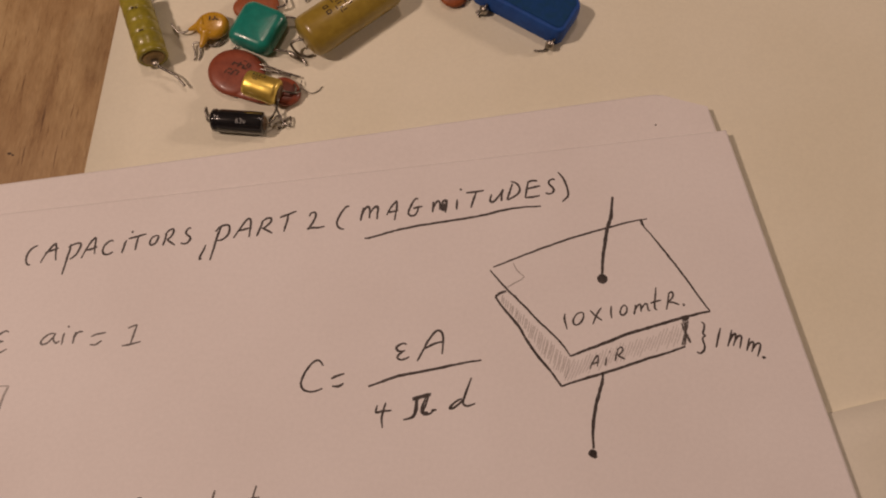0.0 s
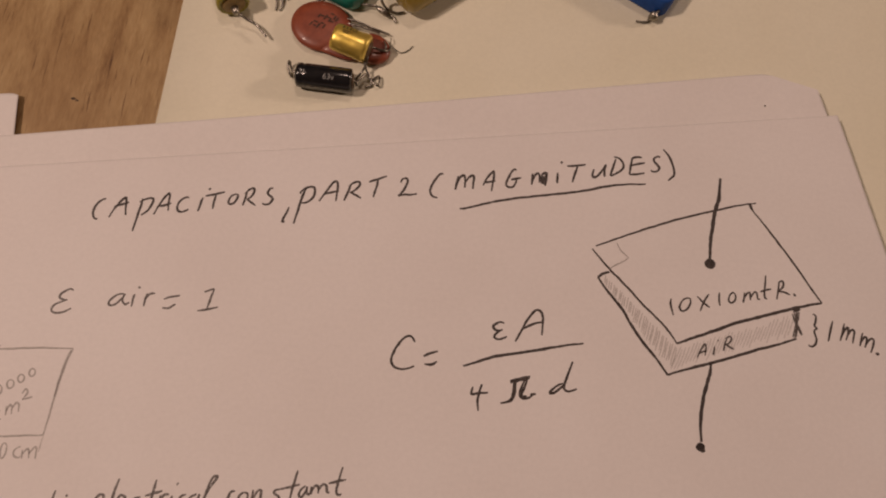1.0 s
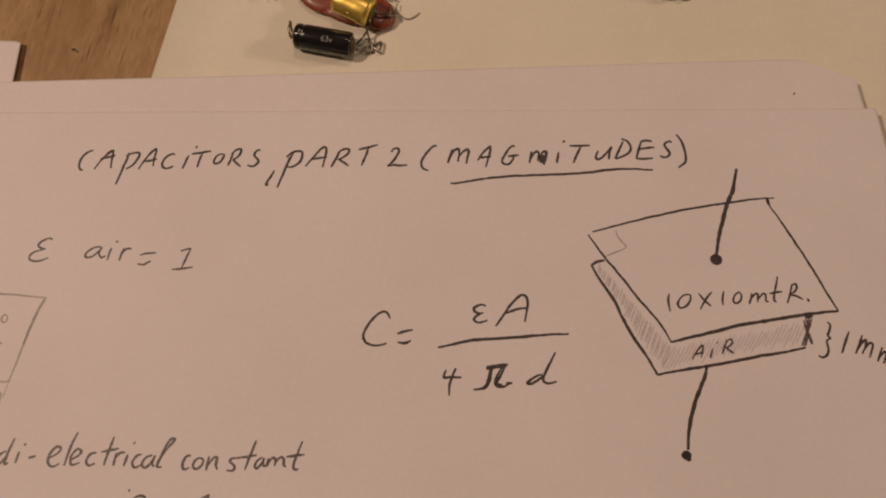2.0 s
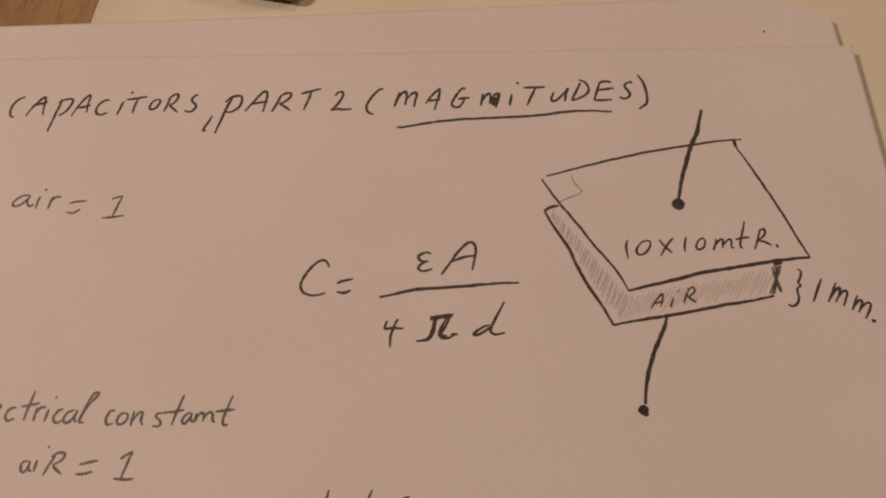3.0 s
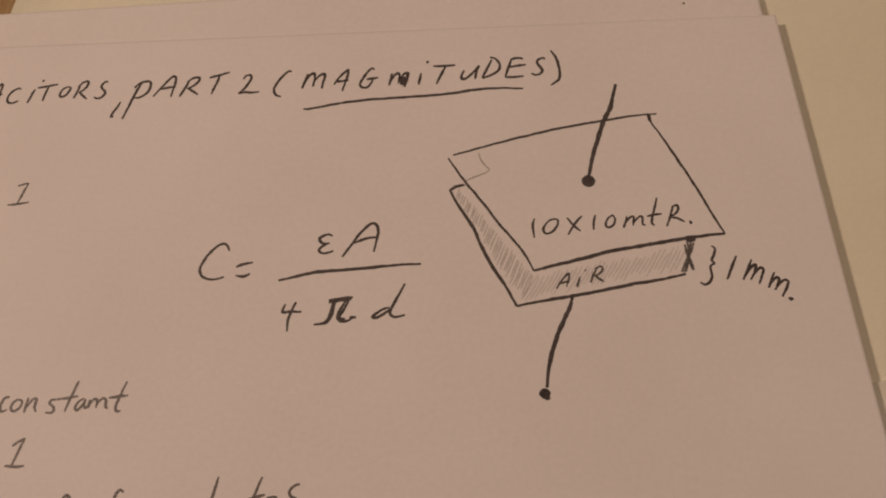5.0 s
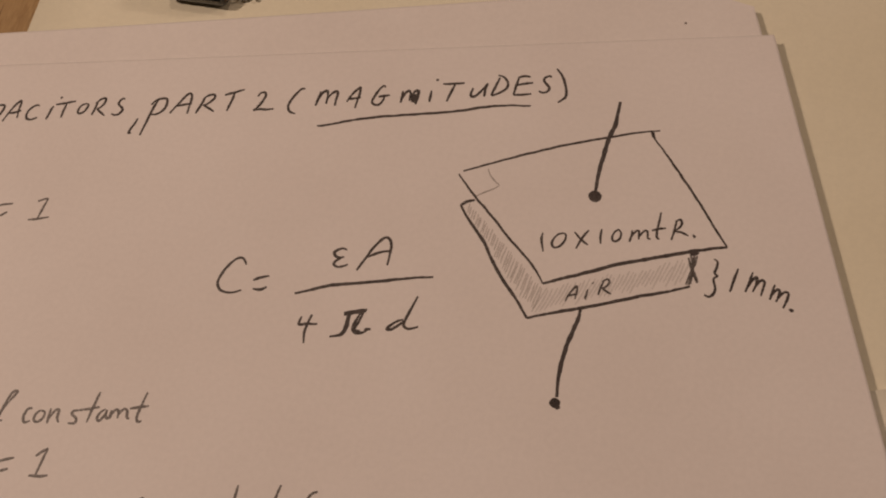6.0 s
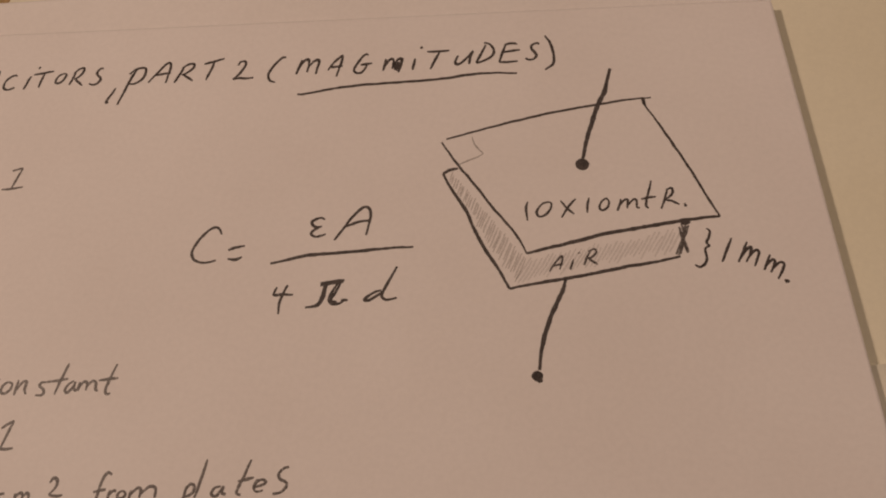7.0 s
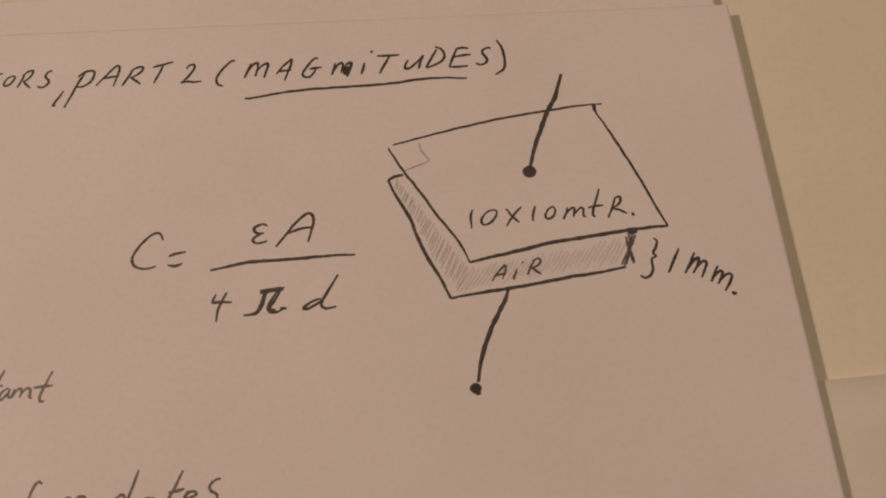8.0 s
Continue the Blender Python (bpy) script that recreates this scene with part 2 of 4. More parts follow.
def sheet(name, corner, along, down, wide, high, lift, mat, label, category, cut=None, thick=0.0001, nu=60, nv=44):
    """A sheet of paper from its corner; along and down are its edge directions in degrees, lift its height at (u, v) in metres."""
    e = Vector((math.cos(radians(along)), math.sin(radians(along)), 0))
    f = Vector((math.cos(radians(down)), math.sin(radians(down)), 0))
    bm = bmesh.new()
    for side in (0, 1):
        grid = []
        for i in range(nu + 1):
            row = []
            for j in range(nv + 1):
                u, v = wide * (i / nu) ** 1.5, high * (j / nv) ** 1.5
                if cut:
                    v = max(v, cut(u))
                p = Vector(corner) + e * u + f * v
                row.append(bm.verts.new((p.x, p.y, corner[2] + lift(u, v) - side * thick)))
            grid.append(row)
        for i in range(nu):
            for j in range(nv):
                q = [grid[i][j], grid[i + 1][j], grid[i + 1][j + 1], grid[i][j + 1]]
                bm.faces.new(q if side == 0 else list(reversed(q)))
        if side == 0:
            top = grid
    low = grid
    edge = [(i, 0) for i in range(nu)] + [(nu, j) for j in range(nv)] + [(i, nv) for i in range(nu, 0, -1)] + [(0, j) for j in range(nv, 0, -1)]
    for (a, b), (c, d) in zip(edge, edge[1:] + edge[:1]):
        bm.faces.new((top[a][b], low[a][b], low[c][d], top[c][d]))
    bmesh.ops.recalc_face_normals(bm, faces=bm.faces)
    mesh = bpy.data.meshes.new(name)
    bm.to_mesh(mesh)
    bm.free()
    mesh.materials.append(mat)
    for poly in mesh.polygons:
        poly.use_smooth = True
    return tagged(new(name, mesh), label, category)


# ---- the room and the table ----
def room():
    bm = slab(bmesh.new(), -2.2, -2.0, -0.80, 2.2, 2.2, -0.75)
    tagged(part("floor", bm, FLOOR, None, smooth=False), "dark boarded floor of the room", "floor", kind="structure")
    bm = slab(bmesh.new(), -2.2, -2.0, 1.75, 2.2, 2.2, 1.85)
    tagged(part("ceiling", bm, CEILING, None, smooth=False), "plain pale ceiling of the room", "ceiling", kind="structure")
    for name, box in (("wall_north", (-2.2, 2.2, 2.2, 2.3)), ("wall_south", (-2.2, -2.1, 2.2, -2.0)),
                      ("wall_west", (-2.3, -2.1, -2.2, 2.3)), ("wall_east", (2.2, -2.1, 2.3, 2.3))):
        bm = slab(bmesh.new(), box[0], box[1], -0.80, box[2], box[3], 1.85)
        tagged(part(name, bm, WALL, None, smooth=False), "plain beige plastered wall of the room", "wall", kind="structure")


def table():
    ob = thing("table", (0.05, 0.05, -0.75), "pale wooden table with streaky grain, bare at one side", "table")
    bm = slab(bmesh.new(), -0.70, -0.45, 0.75 + TABLE_Z - 0.03, 0.70, 0.45, 0.75 + TABLE_Z)
    bmesh.ops.bevel(bm, geom=bm.edges[:], offset=0.003, segments=2, affect="EDGES")
    part("tabletop", bm, WOOD, ob, smooth=False)
    for x in (-0.62, 0.62):
        for y in (-0.38, 0.38):
            part("leg", slab(bmesh.new(), x - 0.03, y - 0.03, 0, x + 0.03, y + 0.03, 0.75 + TABLE_Z - 0.03), WOOD, ob, smooth=False)
    # small knots in the grain
    for x, y, r in ((-0.1780, 0.0891, 0.00045), (-0.1769, 0.0887, 0.00030)):
        bm = bmesh.new()
        ring = [bm.verts.new((x + r * 1.5 * math.cos(k * 0.5236), y + r * 0.9 * math.sin(k * 0.5236), 0.75 + TABLE_Z + 0.00004)) for k in range(12)]
        bm.faces.new(ring)
        part("knot", bm, KNOT, ob, "small dark knot")


room()
table()

# ---- the papers ----
card = sheet("cream_card", (-0.1052, 0.320, CARD_Z), 0.0, -90.0, 0.42, 0.297, lambda u, v: 0.0, CREAM,
             "large cream card lying on the wooden table under small parts", "card", thick=0.0003, nu=8, nv=8)
lower = sheet("cream_sheet", (0.300, 0.1396, CARD_Z + 0.0013), 196.8, 286.8, 0.297, 0.21, lambda u, v: 0.0, GREYCREAM,
              "grey-cream sheet lying on the card under the notes", "paper", thick=0.0009, nu=8, nv=8)
white = sheet("white_sheet", (-0.1415, 0.1383, TABLE_Z + 0.0014), 191.5, -81.0, 0.21, 0.26,
              lambda u, v: 0.0006 * math.exp(-((u - 0.012) / 0.01) ** 2), PAPER_B,
              "blank white sheet with a slightly raised edge on the table", "paper",
              cut=lambda u: 0.0006 * max(0.0, 1 - u / 0.002) ** 2, thick=0.0002)


def stack():
    """The pile of blank paper that carries the written sheets."""
    ob = thing("paper_stack", (0, 0, CARD_Z + 0.0013), "low pile of blank white paper beneath the notes", "paper stack")
    e, f = Vector((-0.9803, -0.1977, 0)), Vector((0.2622, -0.9650, 0))
    for k in range(5):
        at = Vector((0.0560 + 0.0006 * (k % 2), 0.1480, 0))
        bm = bmesh.new()
        c = [at, at + e * 0.255, at + e * 0.255 + f * 0.16, at + f * 0.16]
        z = k * 0.00042
        v = [bm.verts.new((p.x, p.y, z)) for p in c] + [bm.verts.new((p.x, p.y, z + 0.00040)) for p in c]
        for q in ((0, 1, 2, 3), (7, 6, 5, 4), (0, 4, 5, 1), (1, 5, 6, 2), (2, 6, 7, 3), (3, 7, 4, 0)):
            bm.faces.new([v[i] for i in q])
        bmesh.ops.recalc_face_normals(bm, faces=bm.faces)
        part("paper_layer", bm, PAPER_B, ob, smooth=False)
    return ob


stack()


def under_lift(u, v):
    droop = -0.0009 * max(0.0, 1 - u / 0.02) * max(0.0, 1 - v / 0.02)
    return droop + 0.0002 * math.sin(u * 31 + 0.6) * max(0.0, 1 - v / 0.05)


under = sheet("blank_sheet", (0.0708, 0.1706, -0.00035), 192.2, -74.5, 0.297, 0.21, under_lift, PAPER_B,
              "white sheet with a clipped corner, mostly under the notes", "paper",
              cut=lambda u: 0.0058 * max(0.0, 1 - u / 0.0131))
written = sheet("note_sheet", (0.0770, 0.1573, 0.0), 190.7, -74.3, 0.297, 0.21, lambda u, v: 0.0, PAPER,
              "white paper sheet covered with handwritten pencil notes", "paper")
# a speck on the sheet below
bm = bmesh.new()
bm.faces.new([bm.verts.new((0.0570 + 0.00028 * math.cos(k * 0.7854), 0.1578 + 0.00028 * math.sin(k * 0.7854), -0.00024)) for k in range(8)])
part("speck", bm, BROWN_INK, under, "tiny dark speck")

# ---- the pencil writing ----
GLYPHS = {}


def glyph(name, *strokes):
    """One hand-drawn character in a unit box, as strokes of a pencil."""
    GLYPHS[name] = strokes


glyph("C_head", [(1, 1), (.75, .97), (.33, .78), (.06, .49), (0, .21), (.15, .02), (.37, 0)])
glyph("A_head", [(0, 0), (.27, .43), (.58, .80), (.81, 1), (.86, .86), (.84, .43), (.85, .06)], [(.25, .54), (.65, .64), (1, .73)])
glyph("p_head", [(.46, 1), (.38, .76), (.21, .41), (0, 0)], [(.33, .88), (.64, .98), (.94, .99), (1, .90), (.85, .70), (.61, .55), (.42, .48)])
glyph("A_tall", [(0, 0), (.30, .45), (.60, .80), (.84, 1), (.92, .90), (.85, .55), (.82, .16)], [(.35, .40), (.66, .44), (1, .52)])
glyph("C_small", [(1, .93), (.78, 1), (.31, .83), (.01, .49), (0, .15), (.30, 0), (.70, .06), (.94, .17)])
glyph("i_head", [(.42, .60), (.20, .29), (0, 0)], [(.87, 1), (1, .95)])
glyph("T_head", [(0, .80), (.51, .89), (1, 1)], [(.55, .87), (.45, .43), (.37, 0)])
glyph("O_head", [(.73, 1), (.22, .75), (0, .24), (.16, 0), (.61, .15), (.99, .66), (1, .92), (.69, 1)])
glyph("R_head", [(.34, .77), (.18, .42), (0, .06)], [(.19, .71), (.53, .94), (.89, 1), (.90, .77), (.64, .52), (.34, .40)], [(.34, .40), (.68, .20), (1, 0)])
glyph("S_head", [(1, 1), (.76, 1), (.53, .81), (.55, .63), (.83, .44), (.89, .26), (.63, .05), (.30, 0), (0, .07)])
glyph("comma", [(1, 1), (.58, .59), (.11, .18), (0, 0), (.31, .04)])
glyph("p_part", [(.61, .97), (.45, .77), (.25, .44), (0, 0)], [(.31, .83), (.54, .96), (.89, 1), (1, .92), (.92, .72), (.63, .58), (.32, .55)])
glyph("A_part", [(0, .04), (.36, .49), (.71, .92), (.91, 1), (.96, .75), (.89, .35), (.82, 0)], [(.31, .39), (.65, .45), (1, .50)])
glyph("R_part", [(.43, .88), (.23, .44), (0, 0)], [(.32, .77), (.66, 1), (.97, 1), (.94, .78), (.63, .53), (.34, .43)], [(.40, .43), (.70, .28), (1, .09)])
glyph("T_part", [(0, .75), (.48, .86), (1, 1)], [(.51, .84), (.38, .46), (.18, 0)])
glyph("two_head", [(.17, .79), (.30, .98), (.49, 1), (.55, .81), (.40, .47), (.17, .15), (0, 0)], [(0, 0), (.34, .07), (.62, .04), (1, .06)])
glyph("paren", [(1, 1), (.76, .98), (.38, .74), (.07, .44), (0, .25), (.16, .08), (.48, 0)])
glyph("m_word", [(.20, .98), (.12, .52), (0, .02)], [(.08, .35), (.28, .83), (.47, 1), (.54, .84), (.49, .13)], [(.49, .34), (.71, .79), (.92, .96), (1, .80), (.93, .36), (.88, 0)])
glyph("A_word", [(0, .31), (.31, .62), (.76, .94), (.96, 1), (.92, .71), (.75, .30), (.60, 0)], [(.12, .45), (.53, .48), (1, .52)])
glyph("G_word", [(.75, .92), (.64, 1), (.38, .79), (.10, .41), (0, .14), (.16, 0), (.42, .02), (.62, .23), (.70, .40)], [(.35, .42), (.66, .46), (1, .49)])
glyph("m_scribble", [(.12, .96), (.09, .56), (0, .13)], [(.04, .39), (.28, .82), (.45, .95), (.53, .75), (.47, .25)], [(.52, .42), (.71, .85), (.90, .96), (.95, .80), (.88, .41), (.80, 0)], [(1, 1), (.93, .54), (.78, .01)], [(.67, .68), (.64, .41), (.60, .15)], [(.53, .72), (.59, .48), (.64, .19)], [(.79, .74), (.76, .41), (.70, .11)])
glyph("i_word", [(.22, .49), (.13, .24), (0, 0)], [(.81, 1), (1, .92)])
glyph("T_word", [(0, .95), (.48, .97), (1, 1)], [(.57, .95), (.35, .46), (.15, 0)])
glyph("u_word", [(.14, .66), (0, .24), (.07, .04), (.30, .09), (.62, .43), (1, 1)], [(.99, .97), (.82, .49), (.78, 0)])
glyph("D_word", [(.53, .88), (.22, .38), (0, .02)], [(.44, 1), (.77, .90), (1, .64), (.91, .37), (.49, .15), (.02, 0)])
glyph("E_word", [(.30, .93), (.15, .47), (.00, .01)], [(.25, .93), (.58, 1), (.88, .95)], [(.18, .52), (.57, .58), (1, .63)], [(0, .00), (.42, 0), (.89, .04)])
glyph("S_word", [(1, .92), (.86, 1), (.51, .89), (.44, .69), (.70, .43), (.79, .23), (.58, .03), (.27, 0), (0, .10)])
glyph("paren_close", [(.11, 1), (.65, .77), (1, .47), (.98, .19), (.62, .09), (0, 0)])
glyph("C_big", [(1, .79), (.92, .94), (.76, 1), (.51, .91), (.19, .63), (0, .32), (.07, .11), (.32, 0), (.61, .00), (.89, .06)])
glyph("equals", [(0, .69), (.37, .87), (1, 1)], [(.01, .07), (.51, 0), (.88, .19)])
glyph("epsilon", [(.91, .92), (.56, 1), (.05, .83), (.09, .61), (.41, .50), (.72, .53)], [(.48, .47), (.15, .34), (0, .14), (.26, 0), (.68, .03), (1, .12)])
glyph("A_big", [(0, 0), (.18, .27), (.46, .68), (.76, 1), (.94, .97), (1, .71), (.94, .40), (.89, .14)], [(.32, .43), (.63, .55), (.96, .60)])
glyph("four", [(.13, .94), (0, .72), (.05, .65), (.48, .67), (1, .67)], [(.70, 1), (.48, .72), (.32, .40), (.30, 0)])
glyph("pi", [(.33, .89), (.60, .95), (.90, 1)], [(.33, .81), (.60, .88), (.88, .92)], [(.44, .89), (.38, .43), (.28, .10), (0, 0)], [(.49, .87), (.42, .40), (.31, .10), (.14, .01)], [(.75, .94), (.62, .55), (.55, .28), (.62, .13), (.79, .13), (.97, .29)], [(.81, .94), (.69, .51), (.60, .25), (.74, .20)], [(.84, .26), (1, .26)])
glyph("d_big", [(.52, .29), (.32, .24), (.06, .09), (0, 0), (.15, .00), (.42, .15), (.58, .27)], [(.99, 1), (.80, .67), (.58, .27), (.54, .09), (.70, .00), (1, .06)])
glyph("one_plate", [(1, 1), (0, .64), (.84, 0)])
glyph("nought", [(.82, .99), (.33, .82), (0, .34), (.10, 0), (.52, .07), (.91, .48), (1, .86), (.78, 1)])
glyph("cross", [(0, .90), (.38, .55), (.87, .19)], [(1, 1), (.52, .58), (.07, 0)])
glyph("one_b", [(1, 1), (.24, .53), (0, 0)])
glyph("nought_b", [(.78, 1), (.29, .73), (0, .27), (.25, 0), (.77, .19), (1, .65), (.74, 1)])
glyph("m_plate", [(.18, 1), (.09, .47), (0, 0)], [(.09, .38), (.33, .91), (.48, .91), (.44, .21)], [(.46, .47), (.74, .96), (.88, .87), (.87, .35), (1, .24)])
glyph("t_plate", [(.72, 1), (.57, .68), (.36, .30), (.32, .08), (.48, 0)], [(0, .32), (.50, .38), (1, .41)])
glyph("R_plate", [(.41, .97), (.22, .47), (0, 0)], [(.31, .91), (.61, 1), (.67, .80), (.46, .57), (.18, .46)], [(.27, .42), (.61, .37), (1, .22)])
glyph("stop", [(0, 1), (1, 0), (.31, .40)])
glyph("A_gap", [(0, 0), (.32, .47), (.73, .87), (.96, 1), (.95, .67), (.77, .13)], [(.24, .34), (.63, .45), (1, .47)])
glyph("i_gap", [(.37, .59), (.19, .30), (0, 0)], [(.90, 1), (1, .94)])
glyph("R_gap", [(.46, .85), (.18, .44), (0, 0)], [(.33, .84), (.78, 1), (.93, .82), (.63, .53), (.23, .42)], [(.31, .42), (.61, .25), (1, .04)])
glyph("brace", [(.82, 1), (1, .93), (.93, .77), (.78, .63), (.96, .55)], [(.96, .54), (.68, .46), (.70, .25), (.58, .09), (.29, 0), (0, .05)])
glyph("one_gap", [(1, 1), (.50, .50), (0, 0)])
glyph("m_gap", [(.49, 1), (.25, .55), (0, .17)], [(.12, .34), (.46, .70), (.66, .77), (.59, .51), (.37, .17)], [(.46, .31), (.82, .63), (1, .57), (.87, .25), (.74, 0)])
glyph("m_end", [(.38, 1), (.19, .68), (0, .37)], [(.10, .51), (.41, .79), (.57, .74), (.47, .51), (.31, .27)], [(.39, .38), (.77, .68), (1, .61), (.80, .25), (.63, 0)])
glyph("stop_end", [(0, 1), (1, .54), (.26, 0)])
glyph("epsilon_air", [(1, .94), (.81, 1), (.43, .82), (.38, .63), (.74, .53)], [(.74, .53), (.21, .39), (0, .15), (.20, 0), (.60, .02), (.93, .15)])
glyph("a_air", [(.70, 1), (.39, .92), (0, .39), (.02, 0), (.30, .05), (.62, .60), (.77, 1)], [(.77, 1), (.65, .39), (.80, .00), (1, .16)])
glyph("i_air", [(.36, .65), (.15, .36), (0, 0)], [(.75, 1), (1, .94)])
glyph("r_air", [(.26, 1), (.12, .55), (0, 0)], [(.12, .55), (.53, .93), (1, .96)])
glyph("equals_air", [(.07, .76), (.47, .93), (1, 1)], [(0, .05), (.36, 0), (.75, .28)])
glyph("one_air", [(.33, .87), (.60, .96), (.81, 1)], [(.81, 1), (.63, .56), (.46, .07)], [(0, 0), (.46, .04), (1, .13)])
glyph("one_area", [(0, 1), (.78, 0)])
glyph("nought_c", [(.68, 1), (.28, .98), (0, .68), (.02, .27), (.32, 0), (.72, .02), (1, .32), (.98, .72), (.68, 1)])
glyph("nought_d", [(.69, 1), (.28, .98), (0, .68), (.02, .27), (.31, 0), (.72, .02), (1, .32), (.99, .72), (.69, 1)])
glyph("nought_e", [(.69, 1), (.28, .98), (0, .68), (.01, .27), (.31, 0), (.72, .02), (1, .32), (.99, .72), (.69, 1)])
glyph("nought_f", [(.69, 1), (.28, .98), (0, .68), (.01, .27), (.31, 0), (.72, .02), (1, .32), (.99, .72), (.69, 1)])
glyph("c_area", [(.83, 1), (.18, .76), (0, .27), (.48, 0), (1, .22)])
glyph("m_area", [(.03, .76), (0, 0)], [(.00, .31), (.27, .83), (.43, .69), (.45, .07)], [(.42, .43), (.76, 1), (.99, .83), (1, .24)])
glyph("two_area", [(0, .59), (.31, 1), (.52, .65), (.03, 0)], [(.03, 0), (1, .24)])
glyph("one_len", [(1, 1), (.57, .51), (0, 0)])
glyph("nought_g", [(.78, 1), (.39, .98), (.07, .68), (0, .27), (.22, 0), (.60, .02), (.93, .32), (1, .72), (.78, 1)])
glyph("nought_h", [(.78, 1), (.39, .98), (.07, .68), (0, .27), (.22, 0), (.61, .02), (.93, .32), (1, .72), (.78, 1)])
glyph("c_len", [(.89, 1), (.14, .74), (0, .28), (.63, 0), (1, .15)])
glyph("m_len", [(.01, .87), (0, .09)], [(.01, .48), (.32, .92), (.46, .68), (.47, .10)], [(.45, .49), (.82, 1), (1, .83)], [(.95, .93), (.91, 0)])
glyph("c_side", [(.73, 1), (0, .65), (.30, 0), (1, .22)])
glyph("m_side", [(0, .64), (.10, 0)], [(.07, .30), (.23, .84), (.40, .69), (.49, .18)], [(.46, .49), (.66, 1), (.89, .85), (1, .39)])
glyph("nought_i", [(.67, 1), (.26, .98), (0, .68), (.03, .27), (.33, 0), (.74, .02), (1, .32), (.97, .73), (.67, 1)])
glyph("d_word", [(.56, .49), (.19, .36), (0, .09), (.24, 0), (.54, .23)], [(1, 1), (.71, .49), (.55, .00), (.81, .01)])
glyph("i_di", [(.25, .59), (0, 0)], [(.80, 1), (1, .93)])
glyph("dash", [(0, 0), (1, 1)])
glyph("e_first", [(.02, .40), (.76, .69), (.96, .92), (.58, 1), (.10, .66), (0, .23), (.42, 0), (1, .15)])
glyph("l_first", [(1, 1), (.39, .53), (0, 0)])
glyph("e_second", [(.07, .32), (.79, .62), (1, .89), (.54, 1), (0, .49), (.21, 0), (.99, .15)])
glyph("c_first", [(1, 1), (.37, .87), (0, .36), (.32, 0), (.97, .18)])
glyph("t_first", [(.66, 1), (.43, .50), (.24, 0)], [(0, .46), (.48, .52), (1, .59)])
glyph("r_first", [(.21, 1), (0, 0)], [(.04, .56), (.51, .97), (1, 1)])
glyph("i_second", [(.32, .50), (0, 0)], [(.84, 1), (1, .96)])
glyph("c_second", [(.95, 1), (.39, .87), (0, .36), (.35, 0), (1, .21)])
glyph("a_first", [(.75, 1), (.24, .76), (0, .23), (.30, 0), (.76, .45), (1, .95)], [(1, .95), (.82, .37), (.99, .06)])
glyph("l_last", [(.00, .04), (.43, .58), (1, 1), (.69, .99), (.31, .55), (0, .06), (.32, 0)])
glyph("c_const", [(1, 1), (.40, .90), (0, .42), (.23, 0), (.94, .10)])
glyph("o_const", [(.54, 1), (.11, .69), (0, .17), (.39, 0), (.89, .37), (1, .85), (.54, 1)])
glyph("n_const", [(.18, 1), (.11, .48), (0, 0)], [(.08, .36), (.54, .84), (.86, .87), (.82, .37), (1, .06)])
glyph("s_const", [(1, 1), (.44, .93), (.34, .68), (.81, .37), (.71, .04), (0, 0)])
glyph("t_const", [(.94, 1), (.68, .54), (.45, 0)], [(0, .40), (.52, .45), (1, .50)])
glyph("a_const", [(.66, 1), (.18, .66), (0, .13), (.28, 0), (.67, .55), (.79, .94)], [(.75, .89), (.74, .30), (1, .13)])
glyph("n_second", [(.07, .92), (0, .00)], [(.01, .33), (.26, .95), (.41, .77), (.40, .05)], [(.40, .36), (.66, 1), (.84, .87), (.87, .20), (1, 0)])
glyph("t_end", [(.84, 1), (.61, .57), (.42, .17), (.51, 0), (.70, .03)], [(0, .44), (.49, .49), (1, .53)])
glyph("a_low", [(.55, 1), (.04, .73), (0, .12), (.36, 0), (.70, .55), (.74, .96)], [(.74, .96), (.69, .28), (1, .06)])
glyph("i_low", [(.22, .46), (.11, .24), (0, 0)], [(.88, 1), (1, .93)])
glyph("R_low", [(.51, .87), (.27, .44), (0, 0)], [(.31, .81), (.69, 1), (1, .94), (.88, .68), (.45, .44)], [(.47, .43), (.69, .23), (.96, .04)])
glyph("equals_low", [(.12, .69), (.51, .83), (1, 1)], [(0, 0), (.36, .03), (.78, .19)])
glyph("one_low", [(.23, .72), (.50, .87), (.81, 1)], [(.81, 1), (.57, .50), (.36, .06)], [(0, .03), (.49, 0), (1, .03)])
glyph("c_last", [(1, 1), (.11, .79), (0, .14), (.96, 0)])
glyph("m_last", [(.01, .94), (.02, 0)], [(0, .50), (.34, 1), (.51, .81), (.55, .00)], [(.52, .50), (.83, .97), (.96, .75), (1, .00)])
glyph("two_last", [(0, .73), (.23, 1), (.50, .87), (.45, .48), (.07, .06)], [(.07, .06), (.62, 0), (1, .07)])
glyph("f_last", [(1, .95), (.71, 1), (.44, .73), (.25, .28), (.15, 0)], [(0, .41), (.50, .47), (.75, .49)])
glyph("r_last", [(.21, 1), (0, 0)], [(.04, .49), (.61, .95), (1, .90)])
glyph("o_last", [(.57, 1), (.05, .64), (0, .06), (.57, 0), (1, .55), (.57, 1)])
glyph("m_from", [(.07, .71), (0, .00)], [(.01, .29), (.30, .88), (.43, .71), (.39, 0)], [(.40, .33), (.75, 1), (1, .87), (.99, .08)])
glyph("p_last", [(.45, .93), (.26, .44), (0, 0)], [(.27, .64), (.65, 1), (1, .96), (.97, .71), (.62, .54), (.24, .51)])
glyph("l_plates", [(1, 1), (.71, .65), (.33, .25), (0, 0)])
